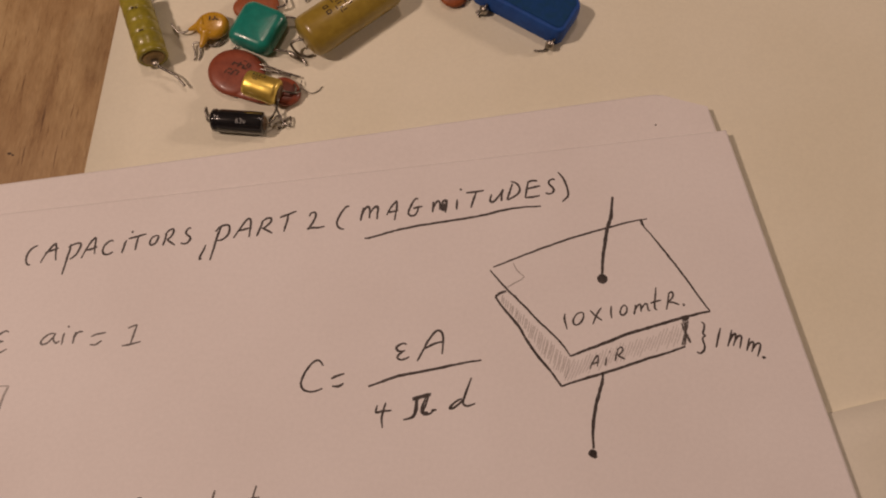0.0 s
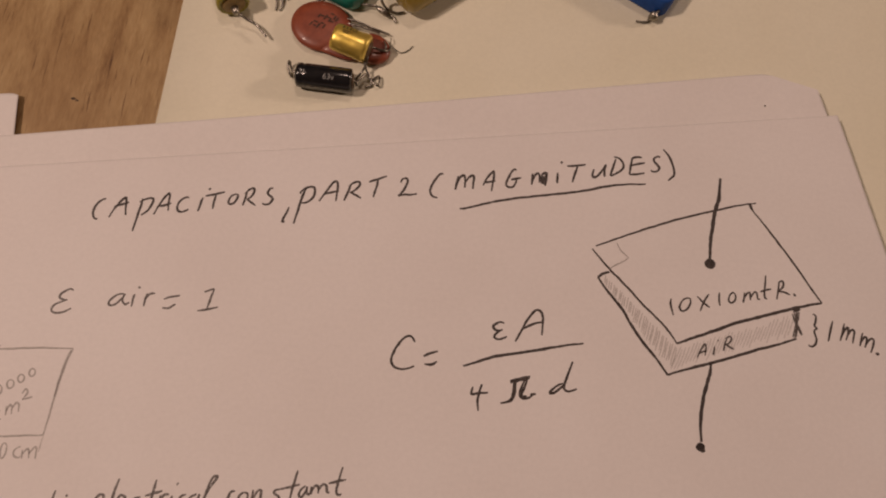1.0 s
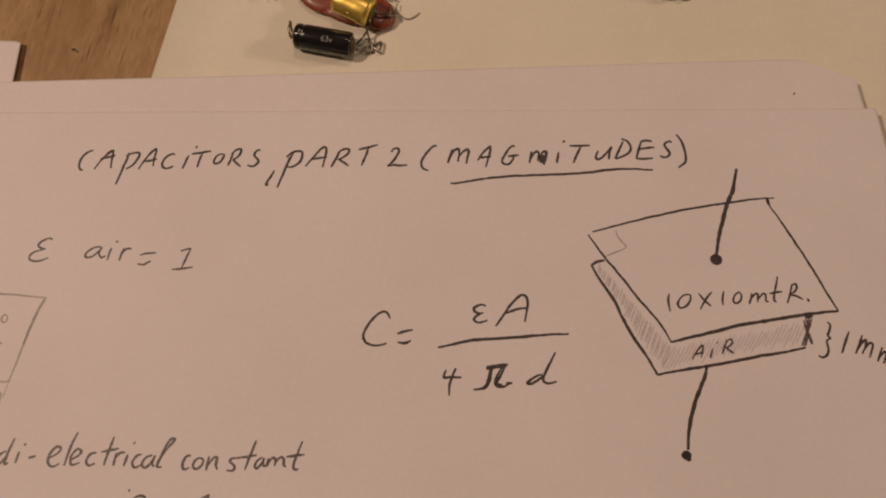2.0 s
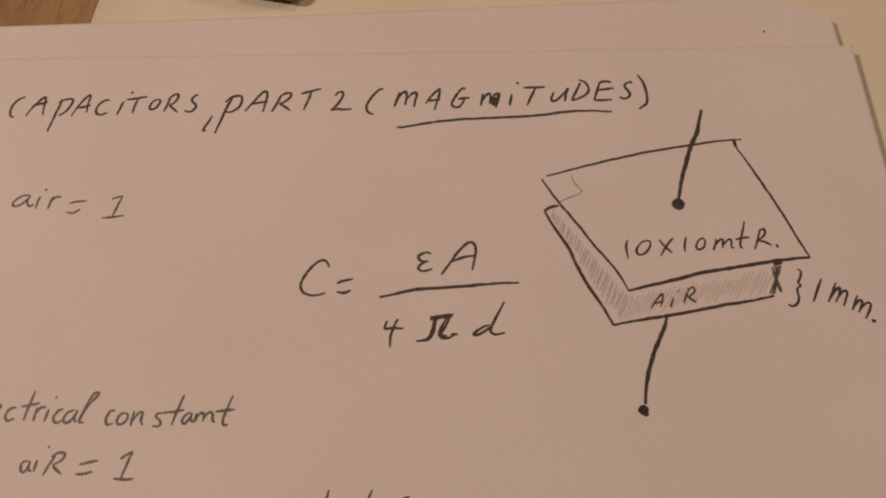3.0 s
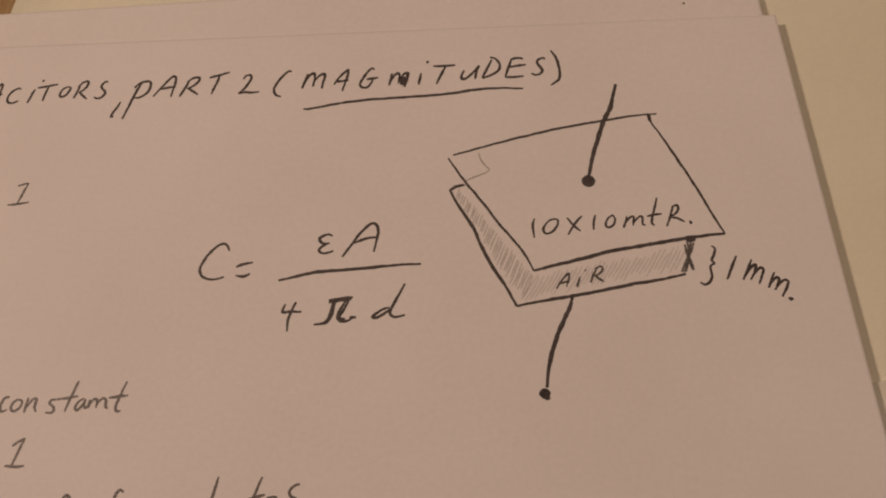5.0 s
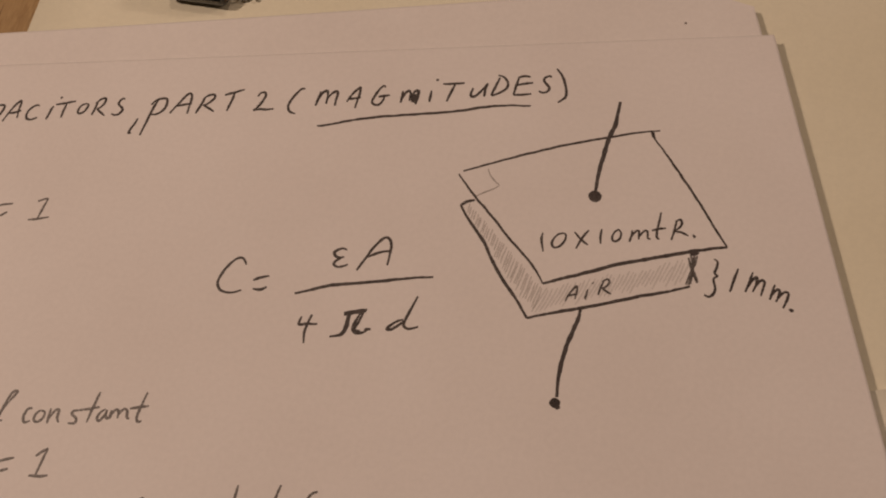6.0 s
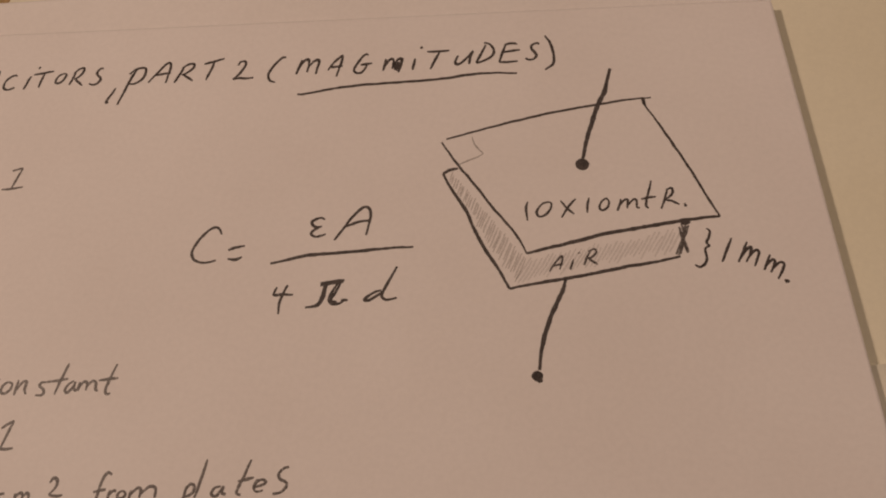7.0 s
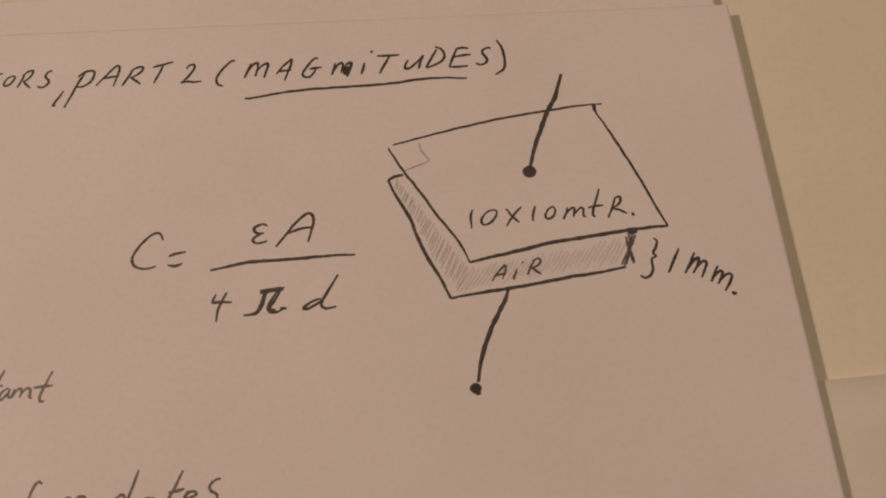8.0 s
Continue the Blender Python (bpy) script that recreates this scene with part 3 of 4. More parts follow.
glyph("a_plates", [(.59, 1), (.21, .84), (0, .24), (.30, 0), (.62, .53), (.81, 1)], [(.81, 1), (.71, .31), (1, .16)])
glyph("t_plates", [(.77, 1), (.45, .62), (.07, .19), (0, .04), (.26, 0)], [(.02, .38), (.53, .43), (1, .49)])
glyph("e_plates", [(0, .35), (.62, .52), (1, .78), (.76, 1), (.29, .85), (.07, .35), (.27, 0), (.83, .09)])
glyph("s_plates", [(1, 1), (.66, .96), (.33, .77), (.44, .56), (.85, .41), (.82, .22), (.50, .05), (0, 0)])


def mark(bm, points, width, height=0.00005, steps=12):
    """A pencil line on the paper: a low ridge of uneven width."""
    path = spline([(p[0], p[1], 0) for p in points], steps)
    if len(path) < 2:
        return
    total = len(path) - 1
    rows = []
    for i, p in enumerate(path):
        d = path[min(i + 1, total)] - path[max(i - 1, 0)]
        side = Vector((-d.y, d.x, 0)).normalized() if d.length > 0 else Vector((0, 1, 0))
        taper = 0.62 + 0.38 * min(1.0, 3.0 * i / total + 0.1, 3.0 * (total - i) / total + 0.1)
        w = width / 2 * 1.08 * taper * (1 + 0.22 * noise.noise(p * 700) + 0.22 * noise.noise(p * 2600))
        p = p + side * (0.00010 * noise.noise(p * 420 + Vector((3, 1, 0))) + 0.00004 * noise.noise(p * 1900))
        rows.append([bm.verts.new((p.x + side.x * k * w, p.y + side.y * k * w, height - abs(k) * 0.00002)) for k in (-1, 0, 1)])
    for a, b in zip(rows, rows[1:]):
        bm.faces.new((a[0], a[1], b[1], b[0]))
        bm.faces.new((a[1], a[2], b[2], b[1]))


def write(name, origin, turn, letters, width, mat, label):
    """A word in pencil: each letter has its own offset and size in millimetres."""
    c, s = math.cos(radians(turn)), math.sin(radians(turn))
    for which, u, v, w, h in letters:
        bm = bmesh.new()
        for stroke in GLYPHS[which]:
            pts = []
            for x, y in stroke:
                a, b = (u + x * w) * MM, (v + y * h) * MM
                pts.append((origin[0] + c * a - s * b, origin[1] + s * a + c * b))
            mark(bm, pts, width * MM)
        bmesh.ops.recalc_face_normals(bm, faces=bm.faces)
        part(name, bm, mat, written, label)


write("letter", (-0.1135, 0.1061), 9.8, [
    ("C_head", 0.0, -0.6, 3.0, 5.1), ("A_head", 3.8, -0.4, 4.8, 5.0), ("p_head", 9.6, -4.3, 4.9, 8.4), ("A_tall", 14.7, -0.3, 4.2, 5.4), ("C_small", 20.5, 0.0, 2.8, 3.9), ("i_head", 25.4, 0.0, 3.2, 5.9), ("T_head", 27.3, 0.4, 4.8, 4.3), ("O_head", 33.0, 1.4, 2.3, 2.6), ("R_head", 36.5, 0.6, 3.2, 4.7), ("S_head", 41.3, 0.8, 2.9, 4.3), ("comma", 46.3, -4.0, 1.7, 3.8)],
    0.56, PENCIL, "heading word in pencil capitals")
write("letter", (-0.0653, 0.1152), 9.8, [
    ("p_part", 0.0, -5.4, 5.6, 9.6), ("A_part", 6.5, 0.0, 5.1, 5.3), ("R_part", 12.8, 0.0, 4.3, 4.8)],
    0.58, PENCIL, "second part of the pencilled heading")
write("letter", (-0.0463, 0.1190), 9.8, [
    ("T_part", 0.0, 0.0, 4.6, 5.6), ("two_head", 7.2, -0.0, 4.8, 4.6)],
    0.58, PENCIL, "second part of the pencilled heading")
write("letter", (-0.0313, 0.1226), 9.8, [
    ("paren", 0.0, -2.1, 3.8, 6.5), ("m_word", 6.5, -0.2, 5.1, 3.9), ("A_word", 13.8, -1.0, 3.3, 5.4), ("G_word", 19.8, -0.2, 4.1, 4.9), ("m_scribble", 26.4, -0.3, 4.4, 3.7), ("i_word", 33.1, 0.2, 2.1, 6.0), ("T_word", 36.3, 0.3, 5.0, 4.7), ("u_word", 42.7, 1.3, 4.0, 3.5), ("D_word", 47.4, 1.4, 3.9, 5.4), ("E_word", 52.5, 1.6, 4.6, 4.8), ("S_word", 58.3, 2.0, 3.1, 4.3), ("paren_close", 62.5, -0.6, 2.0, 8.8)],
    0.58, PENCIL, "underlined word of the pencilled heading")
write("letter", (-0.0357, 0.0763), 10.5, [
    ("C_big", 0.0, 0.0, 6.0, 7.8), ("equals", 7.8, 0.5, 3.5, 3.0), ("epsilon", 25.3, 5.3, 3.1, 4.1), ("A_big", 30.3, 4.4, 7.5, 7.1), ("four", 18.4, -11.3, 4.0, 6.1), ("pi", 25.1, -10.0, 8.7, 5.7), ("d_big", 37.2, -8.6, 6.6, 7.0)],
    0.58, PENCIL, "pencilled capacitance formula")
write("letter", (0.0317, 0.0978), 9.4, [
    ("one_plate", 0.0, -1.0, 0.4, 4.2), ("nought", 2.3, 0.0, 3.0, 3.2), ("cross", 7.1, -0.4, 3.1, 4.2), ("one_b", 12.5, 0.7, 0.5, 3.3), ("nought_b", 15.0, 1.2, 2.0, 2.8)],
    0.48, PENCIL, "pencilled plate size")
write("letter", (0.0498, 0.1024), 9.4, [
    ("m_plate", 0.0, -0.5, 4.5, 2.6), ("t_plate", 4.9, 0.1, 3.0, 6.1), ("R_plate", 8.8, -0.1, 3.7, 4.6), ("stop", 13.4, 0.6, 0.3, 0.5)],
    0.48, PENCIL, "pencilled plate size")
write("letter", (0.0381, 0.0872), 9.7, [
    ("A_gap", 0.0, -0.4, 2.7, 3.2), ("i_gap", 4.1, 0.0, 2.0, 3.6), ("R_gap", 7.0, 0.9, 2.6, 3.4)],
    0.44, PENCIL, "pencilled word in the gap")
write("letter", (0.0662, 0.0925), 9.7, [
    ("brace", 0.0, 0.0, 3.4, 8.1), ("one_gap", 5.3, 1.0, 2.2, 5.0), ("m_gap", 8.4, 0.1, 4.1, 5.1), ("m_end", 13.1, -2.5, 4.0, 5.0), ("stop_end", 16.7, -3.2, 0.7, 0.5)],
    0.52, PENCIL, "pencilled gap size")
write("letter", (-0.1178, 0.0815), 9.5, [
    ("epsilon_air", 0.0, -0.2, 4.9, 5.6), ("a_air", 13.4, 0.9, 4.7, 2.6), ("i_air", 18.6, 0.2, 2.0, 4.8), ("r_air", 21.5, 0.2, 2.6, 3.1), ("equals_air", 25.9, -0.6, 4.1, 2.9), ("one_air", 34.2, -1.7, 4.9, 5.2)],
    0.50, PENCIL_SOFT, "softly pencilled equation")
write("letter", (-0.1271, 0.0605), 9.3, [
    ("one_area", 0.0, -0.6, 0.3, 2.8), ("nought_c", 1.6, 0.6, 1.3, 2.1), ("nought_d", 4.0, 1.8, 1.5, 1.9), ("nought_e", 6.4, 3.1, 1.3, 1.7), ("nought_f", 8.8, 4.3, 1.2, 1.7), ("c_area", 1.5, -5.6, 1.8, 2.6), ("m_area", 4.3, -4.3, 2.8, 2.7), ("two_area", 7.6, -1.0, 2.3, 2.4)],
    0.42, PENCIL_FAINT, "faint area figure inside the square")
write("letter", (-0.1253, 0.0466), 9.1, [
    ("one_len", 0.0, -0.7, 0.3, 4.1), ("nought_g", 1.8, 0.0, 1.4, 3.4), ("nought_h", 4.3, 0.4, 1.4, 3.1), ("c_len", 7.3, 0.2, 1.6, 2.4), ("m_len", 9.2, -0.3, 3.2, 2.5)],
    0.40, PENCIL_FAINT, "faint length below the square")
write("letter", (-0.1371, 0.0663), 9.1, [
    ("c_side", 0.0, 0.0, 1.2, 1.5), ("m_side", 1.6, 0.3, 4.1, 2.6), ("nought_i", 1.3, -4.9, 1.2, 2.2)],
    0.36, PENCIL_FAINT, "faint length beside the square")
write("letter", (-0.1094, 0.0357), 10.4, [
    ("d_word", 0.0, 0.4, 3.4, 5.4), ("i_di", 4.3, 0.5, 1.7, 4.1), ("dash", 7.0, 1.6, 1.6, 0.4), ("e_first", 11.4, -0.2, 2.6, 4.2), ("l_first", 15.1, 0.0, 2.1, 7.1), ("e_second", 16.3, 0.2, 2.2, 3.3), ("c_first", 19.8, -0.0, 2.1, 2.8), ("t_first", 22.9, 0.1, 3.8, 6.1), ("r_first", 25.9, 0.0, 2.3, 2.8), ("i_second", 28.2, -0.1, 2.0, 5.1), ("c_second", 30.0, -0.3, 2.0, 2.8), ("a_first", 32.2, -0.3, 2.7, 2.7), ("l_last", 35.5, -0.2, 3.4, 5.8)],
    0.56, PENCIL_SOFT, "slanted pencil word")
write("letter", (-0.0689, 0.0425), 10.4, [
    ("c_const", 0.0, 0.0, 1.7, 2.9), ("o_const", 2.4, 0.1, 2.1, 2.3), ("n_const", 5.3, -0.3, 2.5, 3.1), ("s_const", 9.8, -0.3, 2.0, 2.7), ("t_const", 11.9, -0.1, 4.3, 6.2), ("a_const", 15.9, 0.3, 2.5, 2.3), ("n_second", 18.6, 0.6, 4.2, 1.9), ("t_end", 22.7, -0.0, 4.0, 6.0)],
    0.56, PENCIL_SOFT, "slanted pencil word")
write("letter", (-0.0830, 0.0299), 10.6, [
    ("a_low", 0.0, 0.4, 2.2, 2.3), ("i_low", 2.6, 0.5, 2.7, 5.0), ("R_low", 4.7, -0.2, 3.9, 4.4), ("equals_low", 11.4, 0.0, 4.3, 2.7), ("one_low", 19.3, -1.0, 4.1, 5.5)],
    0.56, PENCIL_SOFT, "pencilled equation below")
write("letter", (-0.0593, 0.0240), 11.0, [
    ("c_last", 0.0, -0.4, 1.2, 1.3), ("m_last", 3.4, -0.5, 2.8, 1.5), ("two_last", 10.0, 0.4, 2.9, 3.3), ("f_last", 19.0, -1.3, 3.3, 5.9), ("r_last", 22.0, -0.3, 1.6, 1.8), ("o_last", 24.0, 0.0, 1.5, 1.4), ("m_from", 26.2, -0.1, 5.1, 2.2), ("p_last", 36.2, -1.9, 2.6, 4.4), ("l_plates", 39.0, 0.1, 1.9, 7.0), ("a_plates", 42.3, 0.4, 2.8, 1.8), ("t_plates", 47.2, 0.6, 3.1, 6.4), ("e_plates", 50.3, 1.2, 2.3, 2.1), ("s_plates", 54.1, 0.8, 2.9, 4.8)],
    0.56, PENCIL_SOFT, "slanted pencil words")


def lines(name, strokes, width, mat, label, steps=16):
    """Pencil lines of a drawing; points in millimetres on the sheet."""
    bm = bmesh.new()
    for stroke in strokes:
        mark(bm, [(x * MM, y * MM) for x, y in stroke], width * MM, steps=steps)
    bmesh.ops.recalc_face_normals(bm, faces=bm.faces)
    return part(name, bm, mat, written, label)


lines("underline", [[(-23.3, 118.6), (-21.2, 119.1), (-13.7, 121.8), (-6.1, 123.8), (6.5, 126.7), (14.0, 129.0), (19.0, 130.2), (24.5, 130.9)]], 0.60, PENCIL,
      "pencil line under a word")
lines("fraction_bar", [[(-18.8, 78.9), (-15.3, 80.4), (-11.3, 82.0), (-2.3, 84.3), (4.1, 86.1), (10.0, 87.4)]], 0.66, PENCIL, "pencil bar of the formula")
lines("square_drawing", [[(-130.9, 71.5), (-129.4, 71.8), (-127.3, 72.5)], [(-129.6, 71.5), (-125.5, 71.9), (-119.1, 72.8), (-110.7, 73.5)],
                         [(-110.7, 73.5), (-111.7, 68.5), (-112.3, 61.9), (-112.5, 57.4), (-112.8, 53.5)], [(-131.2, 51.7), (-125.8, 51.8), (-118.2, 52.8), (-112.6, 53.5)],
                         [(-111.1, 73.2), (-112.0, 68.3), (-112.4, 62.1)]], 0.44, PENCIL_FAINT, "faintly pencilled square")
lines("square_edge", [[(-129.5, 71.5), (-130.6, 65.0), (-130.9, 55.8), (-131.1, 51.9)], [(-112.7, 53.3), (-113.0, 49.7)]], 0.34, PENCIL_SMEAR, "pale edge of the pencilled square")
# the drawn plate capacitor
lines("plate_outline", [[(12.1, 112.6), (17.7, 115.3), (26.8, 119.5), (34.5, 122.7), (42.0, 125.4), (49.0, 127.8), (53.8, 129.0)], [(51.9, 128.6), (52.4, 127.6), (52.9, 126.8)],
                        [(52.6, 127.1), (55.7, 123.4), (59.6, 118.4), (64.0, 112.6), (67.4, 107.6), (70.1, 104.0)],
                        [(11.2, 111.8), (13.7, 109.1), (16.4, 106.3), (19.8, 103.3), (24.2, 99.0), (28.6, 95.1), (31.0, 92.7), (33.1, 89.8)]],
      0.52, PENCIL, "pencilled outline of the upper plate")
lines("plate_corner", [[(51.7, 128.7), (52.3, 128.1), (52.5, 127.4), (52.9, 126.9)]], 0.6, PENCIL, "dark pencilled corner of the upper plate")
lines("plate_edge", [[(70.1, 104.0), (66.9, 103.2), (63.3, 102.0), (55.6, 99.3), (48.4, 96.7), (41.8, 93.7), (36.3, 91.3), (33.1, 89.8)]], 0.74, PENCIL, "heavy front edge of the upper plate")
lines("lower_plate", [[(15.8, 106.2), (14.1, 105.5), (12.9, 104.5)], [(12.9, 104.5), (15.1, 101.6), (19.1, 97.2), (21.5, 93.5), (24.4, 89.6), (28.2, 85.4), (30.9, 81.9)],
                      [(30.9, 81.9), (34.9, 83.5), (42.7, 86.3), (49.3, 88.8), (53.2, 90.4), (58.4, 92.2), (63.2, 94.2)]], 0.68, PENCIL, "pencilled outline of the lower plate")
lines("gap_scribble", [[(62.8, 101.2), (63.4, 98.8), (63.2, 94.7)], [(64.2, 101.1), (63.4, 98.1), (62.3, 94.5)], [(62.4, 100.4), (63.0, 98.5), (64.2, 95.7)],
                       [(63.6, 101.3), (63.4, 97.0), (62.8, 94.4)], [(63.6, 97.9), (64.3, 95.9), (64.6, 95.2)]], 0.55, PENCIL_SOFT, "scribbled end of the gap")
lines("gap_cap", [[(62.6, 101.3), (63.4, 101.6), (64.4, 101.9)]], 0.8, PENCIL, "dark head of the scribble")
lines("corner_arc", [[(17.5, 114.0), (18.3, 112.4), (19.6, 111.2), (20.5, 110.5)], [(20.5, 110.5), (19.2, 109.3), (17.4, 108.2), (15.8, 107.1)]], 0.3, PENCIL_FAINT, "faint corner mark")
lines("upper_lead", [[(44.3, 134.9), (44.0, 130.5), (43.7, 128.3), (42.8, 125.0), (42.1, 120.6), (41.6, 116.0), (41.4, 112.4)]], 0.95, PENCIL, "thick pencilled wire above the plates")
lines("lower_lead", [[(41.6, 85.6), (41.2, 83.0), (39.9, 78.3), (39.3, 74.7), (39.0, 70.7), (39.2, 66.9)]], 0.85, PENCIL, "pencilled wire below the plates")
lines("upper_dot", [[(41.5 + 1.15 * math.cos(a * 1.1) * (1 - a / 16), 111.2 + 0.95 * math.sin(a * 1.1) * (1 - a / 16)) for a in range(15)]], 1.2, PENCIL,
      "filled pencil dot", 4)
lines("lower_dot", [[(39.0 + 0.8 * math.cos(a * 1.1) * (1 - a / 16), 65.7 + 0.65 * math.sin(a * 1.1) * (1 - a / 16)) for a in range(15)], [(39.4, 65.3), (39.8, 64.6)]], 0.95, PENCIL,
      "filled pencil dot", 4)
hatch = []
for k in range(36):
    s = k / 35
    top = Vector((15.0, 105.6)).lerp(Vector((33.4, 89.0)), s)
    long = (2.4 + 4.0 * s) * random.uniform(0.7, 1.0)
    a = top + Vector((random.uniform(-0.35, 0.0), -random.uniform(0.15, 0.8)))
    b = a + long * Vector((-0.10 - 0.16 * s, -0.98))
    hatch.append([(a.x, a.y), ((a.x + b.x) / 2 + random.uniform(-0.1, 0.15), (a.y + b.y) / 2), (b.x, b.y)])
lines("side_hatching", hatch, 0.36, PENCIL_SMEAR, "grey pencil hatching on the side")["kind"] = "stuff"
hatch = []
for k in range(34):
    s = k / 33
    top = Vector((34.0, 89.6)).lerp(Vector((62.8, 100.8)), s)
    low = Vector((31.4, 82.9)).lerp(Vector((60.8, 94.0)), s)
    a, b = top.lerp(low, random.uniform(0.03, 0.25)), top.lerp(low, random.uniform(0.7, 1.0))
    hatch.append([(a.x + random.uniform(0, 0.5), a.y), ((a.x + b.x) / 2 + 0.2, (a.y + b.y) / 2), (b.x, b.y)])
lines("front_hatching", hatch, 0.40, PENCIL_GHOST, "smeared pale hatching between the plates")["kind"] = "stuff"


# ---- the small parts on the card ----
def lying(name, a, b, lift, label, category="capacitor"):
    """A thing whose x axis runs from a to b (millimetres); its base is on the card, its axis lift above it. Returns it and its length."""
    turn = math.degrees(math.atan2(b[1] - a[1], b[0] - a[0]))
    ob = thing(name, (a[0] * MM, a[1] * MM, CARD_Z), label, category, turn, "loose capacitors on the card")
    return ob, math.dist(a, b) * MM


def raised(bm, z, tilt=0.0):
    bmesh.ops.transform(bm, matrix=pose(0, 0, z, 0, tilt, 0), verts=bm.verts)
    return bm


def lettering(text, size, mat, parent, place, label=""):
    """Lettering in the built-in font, laid along the body by place(x, y)."""
    data = bpy.data.curves.new("lettering", "FONT")
    data.body, data.size, data.align_x, data.align_y = text, size, "CENTER", "CENTER"
    tmp = new("lettering_source", data)
    mesh = bpy.data.meshes.new_from_object(tmp.evaluated_get(bpy.context.evaluated_depsgraph_get()))
    bpy.data.objects.remove(tmp)
    bpy.data.curves.remove(data)
    bm = bmesh.new()
    bm.from_mesh(mesh)
    bpy.data.meshes.remove(mesh)
    bmesh.ops.subdivide_edges(bm, edges=bm.edges[:], cuts=1)
    for v in bm.verts:
        v.co = place(v.co.x, v.co.y)
    return part("lettering", bm, mat, parent, label, smooth=False)


def bars(parent, mat, rows, place, label):
    """Unreadable print, and one painted-on reflection, as short bars: (x, y, length, height) in millimetres."""
    bm = bmesh.new()
    for x, y, w, h in rows:
        n = 6
        grid = [[bm.verts.new(place((x + w * i / n) * MM, (y + h * j) * MM)) for i in range(n + 1)] for j in (0, 1)]
        for i in range(n):
            bm.faces.new((grid[0][i], grid[0][i + 1], grid[1][i + 1], grid[1][i]))
    return part("marking", bm, mat, parent, label, smooth=False)


def on_barrel(mid, radius, axis_z, up=0.0):
    """Wraps flat marks on a lying barrel, turned up degrees from its top."""
    def place(x, y):
        a = y / radius + radians(up)
        r = radius + 0.00005
        return Vector((mid + x, r * math.sin(a), axis_z + r * math.cos(a)))
    return place


def black_electrolytic():
    ob, n = lying("electrolytic_capacitor", (-70.2, 151.6), (-55.1, 151.4), 3, "small black glossy electrolytic capacitor with white print and bent leads")
    r = 0.0033
    prof = [(0, 0.0018), (0.0001, 0.0025), (0.0005, 0.0032), (0.0013, 0.0033), (0.0017, 0.00325), (0.0021, 0.0030), (0.0025, 0.00325), (0.0029, 0.0033),
            (n - 0.0010, 0.0033), (n - 0.0003, 0.0032), (n, 0.0024)]
    shell = part("sleeve", raised(lathe(bmesh.new(), prof, 40), r), BLACK, ob)
    part("end_cap", raised(lathe(bmesh.new(), [(n - 0.0001, 0.0021), (n + 0.0003, 0.0020), (n + 0.0004, 0.0011)], 24), r), RESIN, ob, "dull brown rubber end")
    part("end_can", raised(lathe(bmesh.new(), [(-0.0004, 0.0009), (-0.0003, 0.0015), (0.0001, 0.0017)], 24), r), STEEL, ob, "bare metal can end")
    wire(ob, [(0, 0.3, 3.0), (-1.4, 1.4, 3.0), (-2.6, 4.2, 2.4), (-3.0, 3.2, 1.6), (-2.4, 1.4, 1.0), (-1.6, 0.6, 0.4)], 0.30)
    e = n / MM
    wire(ob, [(e, 0, 3.0), (e + 1.6, 0.8, 2.8), (e + 3.0, 3.2, 2.2), (e + 4.4, 2.2, 1.6), (e + 6.7, 0.7, 1.2), (e + 6.6, 3.8, 0.9), (e + 4.6, 2.4, 0.4)], 0.30)
    lettering("63v", 0.0021, WHITE_INK, shell, on_barrel(n * 0.60, r, r, -22), "worn white lettering")
    bars(shell, WHITE_INK, [(-6.0, -0.7, 0.5, 0.3), (-6.0, -0.1, 0.3, 0.6), (-5.2, -0.6, 0.3, 1.1), (-4.7, -0.5, 0.4, 0.25)], on_barrel(n * 0.5, r, r, -8), "worn white marks")
    # the paper's grey reflection in the glossy side, laid on as a strip
    bars(shell, STEEL, [(-6.6, 0.0, 13.0, 0.22)], on_barrel(n * 0.5, r, r, -86), "pale painted reflection along the sleeve")
    return ob


